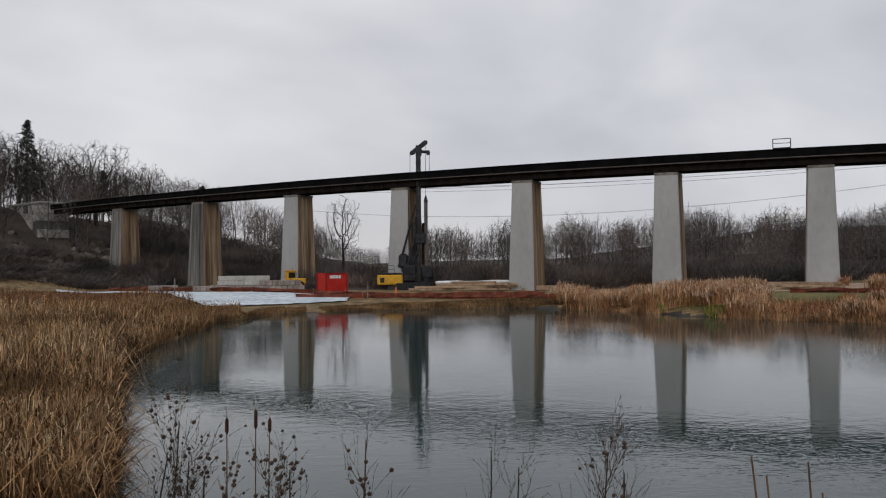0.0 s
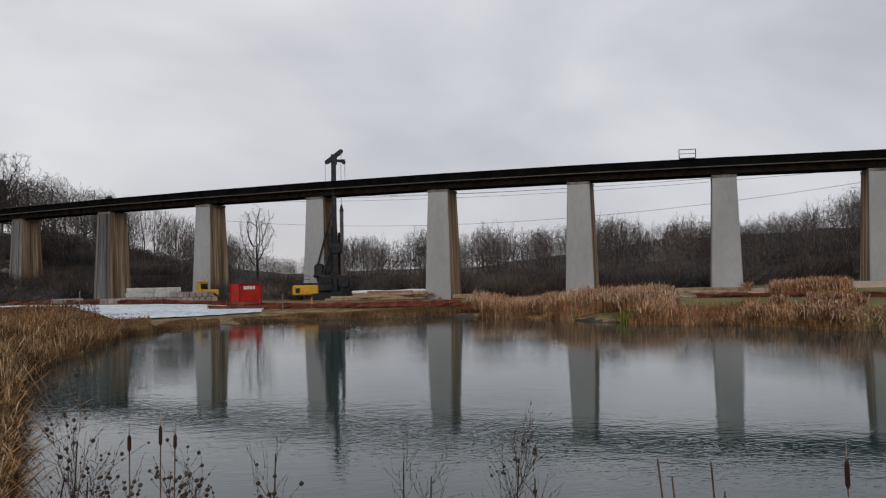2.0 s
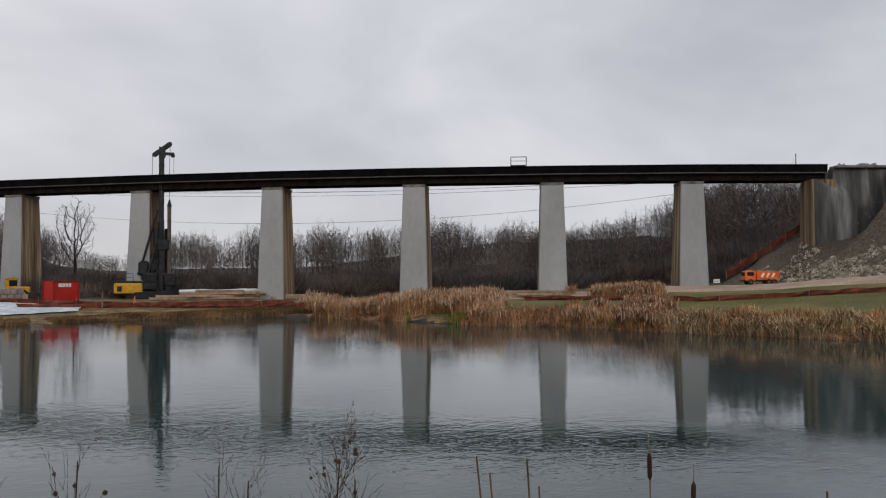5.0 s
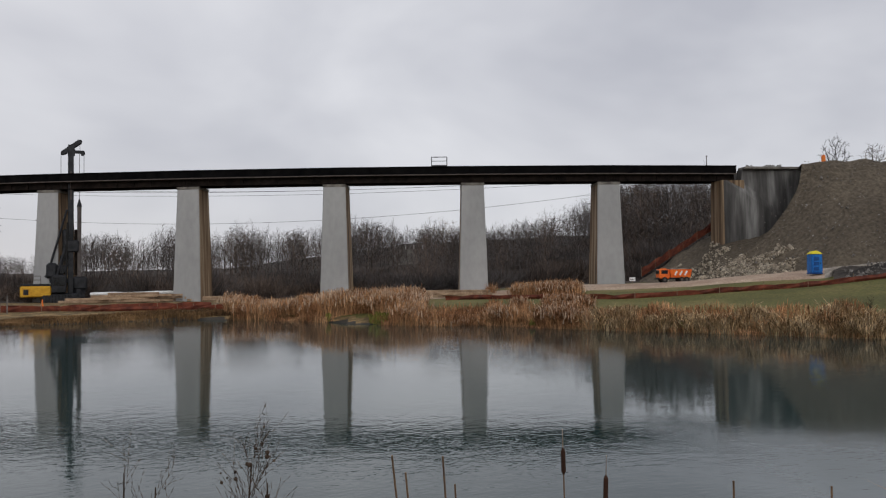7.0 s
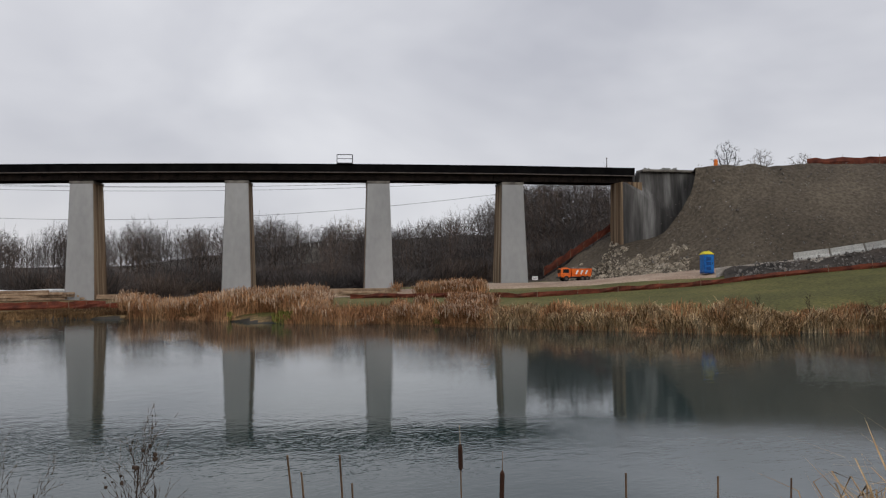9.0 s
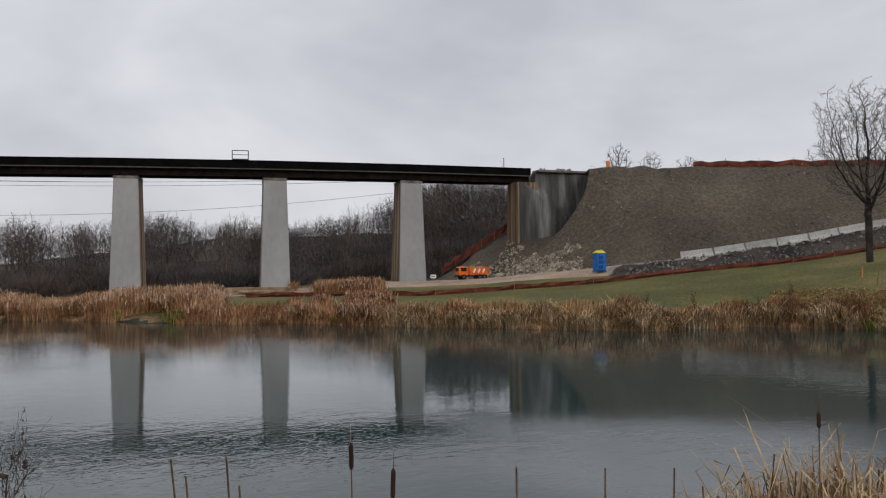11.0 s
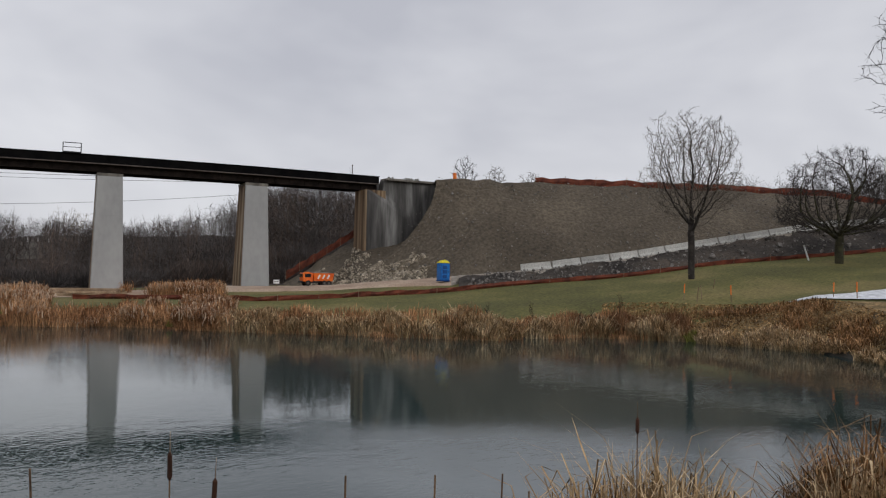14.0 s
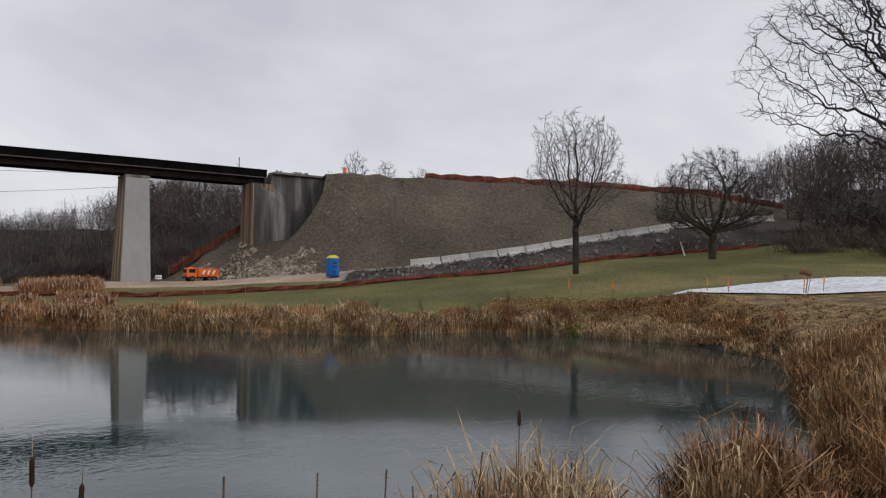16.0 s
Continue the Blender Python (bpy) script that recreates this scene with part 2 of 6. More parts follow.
def water_material():
    m = bpy.data.materials.new("pond water")
    m.use_nodes = True
    n, l = m.node_tree.nodes, m.node_tree.links
    p = n["Principled BSDF"]
    p.inputs["IOR"].default_value = 1.33
    p.inputs["Specular IOR Level"].default_value = 0.5
    geo = n.new("ShaderNodeNewGeometry")

    def op(kind, a, b=None):
        q = n.new("ShaderNodeMath")
        q.operation = kind
        for i, v in enumerate((a, b)):
            if v is None:
                continue
            if hasattr(v, "links"):
                l.new(v, q.inputs[i])
            else:
                q.inputs[i].default_value = v
        return q.outputs[0]

    # light wind ripples at two sizes
    mp = n.new("ShaderNodeMapping")
    mp.inputs["Scale"].default_value = (0.6, 1.0, 1.0)
    mp.inputs["Rotation"].default_value = (0, 0, radians(-25))
    l.new(geo.outputs["Position"], mp.inputs["Vector"])
    n1 = n.new("ShaderNodeTexNoise")
    n1.inputs["Scale"].default_value, n1.inputs["Detail"].default_value = 1.9, 3
    n2 = n.new("ShaderNodeTexNoise")
    n2.inputs["Scale"].default_value, n2.inputs["Detail"].default_value = 7.0, 2
    calm = n.new("ShaderNodeTexNoise")
    calm.inputs["Scale"].default_value, calm.inputs["Detail"].default_value = 0.07, 4
    l.new(mp.outputs[0], n1.inputs["Vector"])
    l.new(mp.outputs[0], n2.inputs["Vector"])
    l.new(geo.outputs["Position"], calm.inputs["Vector"])
    wind = n.new("ShaderNodeMapRange")
    wind.inputs["From Min"].default_value, wind.inputs["From Max"].default_value = 0.4, 0.6
    wind.inputs["To Min"].default_value, wind.inputs["To Max"].default_value = 0.55, 1.5
    l.new(calm.outputs["Fac"], wind.inputs["Value"])
    height = op("ADD", op("MULTIPLY", n1.outputs["Fac"], 0.0044), op("MULTIPLY", n2.outputs["Fac"], 0.0028))
    patch = n.new("ShaderNodeTexNoise")
    patch.inputs["Scale"].default_value, patch.inputs["Detail"].default_value = 0.16, 5
    l.new(mp.outputs[0], patch.inputs["Vector"])
    rr = n.new("ShaderNodeMapRange")
    rr.inputs["From Min"].default_value, rr.inputs["From Max"].default_value = 0.38, 0.62
    rr.inputs["To Min"].default_value, rr.inputs["To Max"].default_value = 0.012, 0.04
    l.new(patch.outputs["Fac"], rr.inputs["Value"])
    # a ruffled skin of thin ice lies on the near right part of the pond
    sep = n.new("ShaderNodeSeparateXYZ")
    l.new(geo.outputs["Position"], sep.inputs[0])
    far = op("SQRT", op("ADD", op("MULTIPLY", sep.outputs[0], sep.outputs[0]), op("MULTIPLY", sep.outputs[1], sep.outputs[1])))
    wave = op("MULTIPLY", op("SUBTRACT", calm.outputs["Fac"], 0.5), 14.0)
    edge_a = op("MULTIPLY", op("SUBTRACT", op("ADD", 27.5, wave), far), 0.16)
    edge_b = op("MULTIPLY", op("SUBTRACT", op("ADD", sep.outputs[0], wave), 10.5), 0.3)
    ice = n.new("ShaderNodeClamp")
    l.new(op("MINIMUM", edge_a, edge_b), ice.inputs[0])
    l.new(op("ADD", rr.outputs[0], op("MULTIPLY", ice.outputs[0], 0.17)), p.inputs["Roughness"])
    height = op("MULTIPLY", height, op("ADD", wind.outputs[0], op("MULTIPLY", ice.outputs[0], 0.8)))
    b = n.new("ShaderNodeBump")
    b.inputs["Strength"].default_value, b.inputs["Distance"].default_value = 1.0, 1.0
    l.new(height, b.inputs["Height"])
    l.new(b.outputs[0], p.inputs["Normal"])
    tint = n.new("ShaderNodeMix")
    tint.data_type = "RGBA"
    tint.inputs[6].default_value, tint.inputs[7].default_value = (0.027, 0.048, 0.046, 1), (0.125, 0.148, 0.154, 1)
    l.new(ice.outputs[0], tint.inputs[0])
    l.new(tint.outputs[2], p.inputs["Base Color"])
    return m


M["water"] = water_material()


# ---- builders ----
def mesh_ob(name, verts, faces, material, parent=None, label="", mats=None, idx=None, smooth=False):
    me = bpy.data.meshes.new(name)
    me.from_pydata(verts, [], faces)
    for q in (mats or [material]):
        me.materials.append(q)
    if idx is not None:
        me.polygons.foreach_set("material_index", np.asarray(idx, dtype=np.int32))
    if smooth:
        me.polygons.foreach_set("use_smooth", np.ones(len(me.polygons), dtype=bool))
    me.update()
    ob = new(name, me)
    if parent:
        ob.parent = parent
    if label:
        tagged(ob, label)
    return ob


def part(name, bm, material, parent=None, label="", smooth=False):
    me = bpy.data.meshes.new(name)
    bm.to_mesh(me)
    bm.free()
    me.materials.append(material)
    if smooth:
        me.polygons.foreach_set("use_smooth", np.ones(len(me.polygons), dtype=bool))
    ob = new(name, me)
    if parent:
        ob.parent = parent
    if label:
        tagged(ob, label)
    return ob


def thing(name, m, label, category, group="", kind=""):
    ob = new(name)
    ob.empty_display_size = 0.5
    ob.matrix_world = m
    return tagged(ob, label, category, group, kind)


def box(bm, x0, x1, y0, y1, z0, z1, bevel=0.0, m=None):
    """A box, bevelled, added to bm."""
    r = bmesh.ops.create_cube(bm, size=1.0)
    vs = r["verts"]
    for v in vs:
        v.co = Vector(((x0 + x1) / 2 + v.co.x * (x1 - x0), (y0 + y1) / 2 + v.co.y * (y1 - y0), (z0 + z1) / 2 + v.co.z * (z1 - z0)))
        if m:
            v.co = m @ v.co
    if bevel:
        es = list({e for v in vs for e in v.link_edges})
        bmesh.ops.bevel(bm, geom=es, offset=bevel, segments=1, affect="EDGES")
    return bm


def bx(*a, bevel=0.0, m=None):
    return box(bmesh.new(), *a, bevel=bevel, m=m)


def tube(bm, a, b, r0, r1=None, n=10):
    """A capped tapered cylinder from a to b."""
    a, b = Vector(a), Vector(b)
    d = b - a
    r = bmesh.ops.create_cone(bm, cap_ends=True, segments=n, radius1=r0, radius2=r0 if r1 is None else r1, depth=d.length)
    q = Matrix.Translation((a + b) / 2) @ d.to_track_quat("Z", "Y").to_matrix().to_4x4()
    bmesh.ops.transform(bm, matrix=q, verts=r["verts"])
    return bm


def tb(*a, **k):
    return tube(bmesh.new(), *a, **k)


def polar(az, d, z=0.0):
    a = radians(az)
    return Vector((d * math.sin(a), d * math.cos(a), z))


def facing(az, d, z, turn=0.0):
    """A pose on the ground at that bearing, its -y side towards the origin, then turned."""
    p = polar(az, d, z)
    return pose(p.x, p.y, p.z, 0, 0, -az + turn)


# ---- the lie of the land ----
SHORE = [(-60, 12), (-24, 13), (-22, 18), (-21.2, 37), (-18.8, 49), (-16, 60), (-15, 69), (-10.7, 80), (-4, 85), (4.4, 87), (11.3, 82),
         (16, 73), (21.4, 69), (24.4, 70), (29, 65), (34, 62), (42, 59), (49, 57.5), (55, 63), (60, 62), (69, 56), (74.5, 47),
         (75.3, 30), (77, 18), (82, 12), (120, 11)]
NEAR = [(-60, 12), (-24, 12), (-20, 11), (0, 10.5), (50, 10.5), (58, 11), (64, 12.5), (72, 14.5), (77, 17), (82, 12), (120, 11)]
# ground beyond the water: bearing, then (distance past the shore or from the eye, height)
PROFILE = [
    (-60, [(14, 1.0), (60, 1.2), (120, 1.6), (150, 4), (185, 18), (230, 20), (420, 26), (900, 40)]),
    (-27, [(20, 0.8), (60, 1.0), (125, 1.2), (148, 2.5), (176, 9.0), (193, 10.5), (204, 17.5), (225, 18.5), (420, 24), (900, 40)]),
    (-22.5, [(24, 0.6), (60, 0.8), (130, 1.0), (155, 1.2), (182, 7.0), (194, 9.0), (206, 14.5), (225, 16.5), (420, 22), (900, 40)]),
    (-18, [(55, 0.2), (92, 0.3), (110, 1.25), (165, 1.3), (205, 11), (240, 15), (420, 20), (900, 40)]),
    (-12, [(80, 0.2), (92, 0.3), (104, 1.15), (175, 1.5), (220, 7.5), (260, 11), (420, 14), (900, 20)]),
    (-5, [(86, 0.2), (94, 0.5), (103, 1.1), (190, 1.5), (240, 3.6), (300, 5), (420, 7), (900, 10)]),
    (8, [(87, 0.3), (92, 0.8), (130, 1.0), (190, 1.8), (240, 3.5), (300, 6), (420, 9), (900, 14)]),
    (20, [(72, 0.5), (80, 1.1), (112, 1.4), (170, 2.0), (240, 7), (300, 14), (420, 20), (900, 36)]),
    (30, [(68, 0.6), (78, 1.3), (112, 2.5), (160, 2.8), (210, 9), (290, 17), (420, 22), (900, 40)]),
    (38, [(63, 0.6), (76, 1.4), (84, 2.0), (104, 2.9), (130, 3.6), (160, 8), (200, 13), (420, 20), (900, 42)]),
    (46, [(60, 0.7), (72, 1.8), (86, 2.7), (99, 4.2), (130, 6), (180, 10), (420, 26), (900, 42)]),
    (55, [(66, 0.8), (74, 2.1), (92, 4.2), (104, 5.0), (130, 7), (180, 12), (420, 26), (900, 42)]),
    (62, [(64, 0.8), (74, 2.7), (90, 4.9), (104, 6.6), (130, 8), (180, 13), (420, 26), (900, 42)]),
    (69, [(58, 0.8), (64, 2.9), (76, 3.7), (100, 6.4), (118, 9.0), (180, 14), (420, 28), (900, 42)]),
    (76, [(48, 1.4), (60, 3.0), (68, 3.25), (78, 4.3), (100, 6.2), (118, 9.5), (140, 13), (180, 22), (420, 28), (900, 42)]),
    (82, [(15, 1.2), (40, 2.2), (60, 3.2), (100, 6.0), (118, 9.0), (140, 13), (180, 22), (420, 28), (900, 42)]),
    (120, [(15, 1.4), (40, 2.4), (60, 3.2), (100, 6.0), (118, 9.0), (140, 13), (180, 22), (420, 28), (900, 42)]),
]


def lerp(tab, x):
    """Straight-line look-up in a table of (x, value)."""
    if x <= tab[0][0]:
        return float(tab[0][1])
    a, p = tab[0]
    for b, q in tab[1:]:
        if x <= b:
            return p + (q - p) * (x - a) / (b - a)
        a, p = b, q
    return float(p)


def ground_z(x, y):
    """Height of the ground, water level being 0."""
    d, az = math.hypot(x, y), math.degrees(math.atan2(x, y))
    if az > 120 or az < -60:
        return min(2.4, max(0.0, 2.4))
    far, near = lerp(SHORE, az), lerp(NEAR, az)
    if near < d < far - 0.01:
        return -min(0.9, 0.10 + 0.35 * min(d - near, far - d))
    if d <= near:
        k = min(1.0, max(0.0, (near - d) / (near - 1.5)))
        return 0.02 + 2.38 * k ** 0.8
    b = [p[0] for p in PROFILE]
    i = max(0, min(len(b) - 2, int(np.searchsorted(b, az)) - 1))
    f = (az - b[i]) / (b[i + 1] - b[i])
    f = min(1.0, max(0.0, f))
    za, zb = (lerp([(lerp(SHORE, az) - 0.5, 0.0)] + [q for q in PROFILE[j][1] if q[0] > far], d) for j in (i, i + 1))
    z = za * (1 - f) + zb * f
    k = min(1.0, max(0.0, (d - far) / 30.0))
    return z + 0.35 * k * noise.noise(Vector((x * 0.06, y * 0.06, 3.1))) + 0.8 * min(1.0, max(0.0, (d - 150) / 60)) * noise.noise(
        Vector((x * 0.03, y * 0.03, 7.7)))


def on_ground(az, d):
    p = polar(az, d)
    return Vector((p.x, p.y, ground_z(p.x, p.y)))


# one sheet of ground, denser near the water, reaching the horizon
def build_ground():
    azs = np.concatenate([np.arange(-180, -60, 10.0), np.arange(-60, -30, 2.0), np.arange(-30, 82, 0.5), np.arange(82, 120, 2.0), np.arange(120, 180.1, 10)])
    ds = np.concatenate([np.linspace(0.0, 12, 14), np.arange(13, 95, 1.5), np.arange(96, 140, 3.0), np.arange(140, 320, 7.0), [340, 380, 430, 500, 620, 900, 1600, 3500]])
    na, nd = len(azs), len(ds)
    verts, faces, idx = [], [], []
    for a in azs:
        for d in ds:
            p = polar(a, float(d))
            verts.append((p.x, p.y, ground_z(p.x, p.y) if abs(a) <= 120 else 2.4 + 0.02 * max(0.0, d - 30)))
    for i in range(na - 1):
        a = azs[i]
        for j in range(nd - 1):
            faces.append((i * nd + j, i * nd + j + 1, (i + 1) * nd + j + 1, (i + 1) * nd + j))
            d, far, near = ds[j], lerp(SHORE, a), lerp(NEAR, a)
            k = 0
            if near - 1 < d < far:
                k = 2
            elif d <= near or a < -19:
                k = 1 if d < 150 else 4
            elif a > 56 and d < far + 9 + 2 * math.sin(a * 2) and d < 65 or a > 66 and d < 64.5 or d < far + 2.5:
                k = 1
            elif d > 165 or (a > 12 and d > 116) or (a > 60 and d > 112):
                k = 3
            elif a < 12:
                k = 1 if d < 118 else 3
            if a < -8 and d > 165:
                k = 4
            idx.append(k)
    ob = mesh_ob("ground", verts, faces, None, mats=[M["lawn"], M["litter"], M["mud"], M["wood_floor"], M["bluff"]], idx=idx, smooth=True)
    return tagged(ob, "mown winter lawn, leaf litter and wooded slopes round the pond", "ground", kind="structure")


build_ground()


def build_water():
    # the pond's sheet, set inside the banks
    azs = np.arange(-26, 86, 1.0)
    verts, faces = [], []
    for a in azs:
        for k in range(2):
            d = max(6.0, lerp(NEAR, a) - 3.5) if k == 0 else lerp(SHORE, a) + 1.0
            p = polar(float(a), d)
            verts.append((p.x, p.y, 0.0))
    for i in range(len(azs) - 1):
        faces.append((2 * i, 2 * i + 1, 2 * i + 3, 2 * i + 2))
    ob = mesh_ob("water", verts, faces, M["water"])
    tagged(ob, "grey-green pond water with light wind ripples", "water", kind="structure")


build_water()

# ---- the railway viaduct: level deck on a gentle arc ----
DECK_TOP, DECK_LOW = 17.85, 15.95


def arc_y(x):
    return 0.00189 * x * x - 0.55 * x + 121.2


def arc_pose(x, z=0.0, off=0.0):
    """A pose on the arc: local x along the deck, -y towards the pond."""
    t = math.atan(0.00378 * x - 0.55)
    n = Vector((math.sin(t), -math.cos(t), 0))
    p = Vector((x, arc_y(x), z)) + n * off
    return pose(p.x, p.y, p.z, 0, 0, math.degrees(t))


PIERS = [(-60.4, 0, 0.6), (-41.2, 1, 0.8), (-23.1, 2, 0.9), (-5.6, 2, 0.9), (11.2, 2, 0.9), (28.3, 2, 1.3), (44.5, 2, 1.7), (60.9, 2, 2.2)]


def tapered(bm, w0, d0, w1, d1, z0, z1):
    """A four-sided block, wider at the foot; returns its side faces by side."""
    lo = [bm.verts.new(v) for v in ((-w0, -d0, z0), (w0, -d0, z0), (w0, d0, z0), (-w0, d0, z0))]
    hi = [bm.verts.new(v) for v in ((-w1, -d1, z1), (w1, -d1, z1), (w1, d1, z1), (-w1, d1, z1))]
    bm.faces.new(lo[::-1]), bm.faces.new(hi)
    return [bm.faces.new((lo[i], lo[(i + 1) % 4], hi[(i + 1) % 4], hi[i])) for i in range(4)]


def build_pier(x, style, foot):
    m = arc_pose(x)
    h = DECK_LOW - foot
    words = {0: "dark weathered concrete bridge pier with rust-brown side, under the deck",
             1: "streaked grey concrete bridge pier with rust-brown side and corner ribs",
             2: "pale grey tapered concrete bridge pier with rust-streaked sides"}[style]
    root = thing("bridge_pier", Matrix.Translation((0, 0, foot)) @ m, words, "bridge pier", "piers under the bridge")
    bm = bmesh.new()
    w1, w0, d1, d0 = 1.43, 1.86, 1.8, 2.35
    fs = tapered(bm, w0, d0, w1, d1, -0.8, h - 0.45)
    me = bpy.data.meshes.new("shaft")
    fs[1].material_index = fs[3].material_index = 1
    bmesh.ops.bevel(bm, geom=[e for e in bm.edges if abs(e.verts[0].co.z - e.verts[1].co.z) > 2], offset=0.12, segments=1, affect="EDGES")
    bm.to_mesh(me)
    bm.free()
    me.materials.append(M["concrete"] if style == 2 else M["old_pier"])
    me.materials.append(M["rust_side"])
    shaft = new("shaft", me)
    shaft.parent = root
    # casting joints: shallow proud bands
    if style == 2:
        for k in (0.18, 0.36, 0.52, 0.68, 0.84):
            z = -0.8 + k * (h + 0.35)
            wz, dz = w0 + (w1 - w0) * k + 0.012, d0 + (d1 - d0) * k + 0.012
            part("joint", bx(-wz, wz, -dz, -dz + 0.05, z, z + 0.03), M["concrete"], root)
    if style < 2:
        for sx in (-0.55, 0.35):
            b = bmesh.new()
            tapered(b, 0.28, 0.18, 0.2, 0.16, -0.8, h - 0.5)
            for v in b.verts:
                k = (v.co.z + 0.8) / (h + 0.3)
                v.co.x += sx * 2.2 * (1.25 - 0.35 * k)
                v.co.y += -(d0 + (d1 - d0) * k) - 0.02
            part("rib", b, M["old_pier"], root)
    part("cap", bx(-w1 - 0.04, w1 + 0.04, -d1 - 0.04, d1 + 0.04, h - 0.45, h - 0.10, bevel=0.04), M["cap"], root, "stained concrete pier cap")
    for sy in (-1.0, 1.0):
        part("bearing", bx(-0.4, 0.4, sy - 0.3, sy + 0.3, h - 0.12, h), M["brown_steel"], root, "rusty steel bearing")


for px, style, foot in PIERS:
    build_pier(px, style, foot)

ENDS = [-79.5] + [p[0] for p in PIERS] + [77.0]


def build_span(x0, x1, number):
    xm = (x0 + x1) / 2
    m = arc_pose(xm, DECK_LOW)
    inv = m.inverted()
    a, b = inv @ arc_pose(x0, DECK_LOW).translation, inv @ arc_pose(x1, DECK_LOW).translation
    root = thing("bridge_span", m, "black steel plate-girder railway span on concrete piers", "bridge span", "spans of the viaduct")
    l0, l1, yo = a.x - 0.08, b.x + 0.04, a.y
    top = DECK_TOP - DECK_LOW
    sl = (b.y - a.y) / (b.x - a.x)
    t = Matrix.Translation((0, yo, 0))
    part("deck_fascia", bx(l0, l1, -2.30, -2.12, 0.98, top, bevel=0.03, m=t), M["black_steel"], root, "sooty black parapet girder")
    part("deck_fascia", bx(l0, l1, 2.12, 2.30, 0.98, top, bevel=0.03, m=t), M["black_steel"], root)
    part("deck", bx(l0, l1, -2.12, 2.12, 1.3, 1.6, m=t), M["brown_steel"], root)
    part("ledge", bx(l0, l1, -2.36, -2.05, 0.84, 0.97, bevel=0.02, m=t), M["ledge"], root, "weathered pale ledge along the deck")
    for sy in (-1.55, 1.55):
        g = bmesh.new()
        box(g, l0, l1, sy - 0.03, sy + 0.03, 0.06, 1.28, m=t)
        box(g, l0, l1, sy - 0.25, sy + 0.25, 0.0, 0.06, m=t)
        part("girder", g, M["brown_steel"], root, "rusty brown plate girder")
        if sy < 0:
            n = 9
            for i in range(n):
                xx = l0 + 0.4 + (l1 - l0 - 0.8) * i / (n - 1)
                part("stiffener", bx(xx - 0.02, xx + 0.02, sy - 0.2, sy - 0.03, 0.07, 0.84, m=t), M["brown_steel"], root)
    for i in range(12):
        xx = l0 + 0.3 + (l1 - l0 - 0.6) * i / 11
        part("rib", bx(xx - 0.03, xx + 0.03, -2.345, -2.302, 1.0, top - 0.05, m=t), M["black_steel"], root)
    part("top_flange", bx(l0, l1, -2.42, -2.0, top, top + 0.06, m=t), M["black_steel"], root)


for i in range(len(ENDS) - 1):
    build_span(ENDS[i], ENDS[i + 1], i)

# railed work platform on the deck
pl = thing("work_platform", arc_pose(40.6, DECK_TOP + 0.06, 2.0), "dark steel railed work platform standing on the bridge deck", "platform")
part("base", bx(-1.0, 1.0, -0.6, 0.6, 0, 0.12), M["rigblack"], pl)
for sx in (-0.97, 0.97):
    for sy in (-0.55, 0.55):
        part("post", tb((sx, sy, 0.12), (sx, sy, 1.15), 0.05), M["rigblack"], pl)
for z in (0.62, 1.13):
    for sy in (-0.55,):
        part("rail", tb((-0.97, sy, z), (0.97, sy, z), 0.035 if z < 1 else 0.05), M["rigblack"], pl)

marker = thing("signal_post", arc_pose(73.2, DECK_TOP + 0.06, 2.1), "slim grey marker post on the deck edge", "post")
part("post", tb((0, 0, 0), (0, 0, 1.15), 0.06, 0.05), M["ledge"], marker)
part("cap", tb((0, 0, 1.15), (0, 0, 1.3), 0.09, 0.07), M["ledge"], marker)

# right-hand abutment: face towards the valley, long wing wall towards the pond
ab = thing("abutment_east", arc_pose(79.0, 0), "dark streaked concrete bridge abutment with wing wall", "abutment", kind="structure")
b = bmesh.new()
tapered(b, 1.6, 1.75, 1.5, 1.6, 5.0, 15.9)
bmesh.ops.translate(b, verts=b.verts[:], vec=(-3.1, -1.7, 0))
part("front_wall", b, M["rust_side"], ab, "rust-brown concrete front")
b = bmesh.new()
vs = [(-4.45, -3.5, 5.2), (7.5, -4.0, 8.4), (11.2, -3.6, 15.3), (11.2, -3.6, 17.3), (-1.7, -3.0, 17.3), (-1.85, -3.02, 15.86), (-4.4, -3.36, 15.86)]
f = [b.verts.new(v) for v in vs]
k = [b.verts.new((v[0], v[1] + 1.4, v[2])) for v in vs]
b.faces.new(f), b.faces.new(k[::-1])
for i in range(7):
    b.faces.new((f[i], k[i], k[(i + 1) % 7], f[(i + 1) % 7]))
bmesh.ops.recalc_face_normals(b, faces=b.faces)
part("wing_wall", b, M["abutment"], ab, "black-stained concrete wing wall")
part("coping", bx(-1.6, 11.3, -3.75, -1.6, 17.3, 17.62, bevel=0.06), M["cap"], ab, "crumbling concrete coping")
part("back_wall", bx(-0.4, 11.0, -2.2, 3.0, 6.0, 17.28), M["abutment"], ab)
random.seed(5)
for i in range(10):
    part("broken_stone", bx(-0.14, 0.14, -0.1, 0.1, -0.1, 0.08, bevel=0.04, m=pose(random.uniform(-1.4, 3.5), random.uniform(-3.7, -2.2), 17.72, random.uniform(-25, 25), random.uniform(-25, 25), random.uniform(0, 180))), M["abut_pale"], ab)

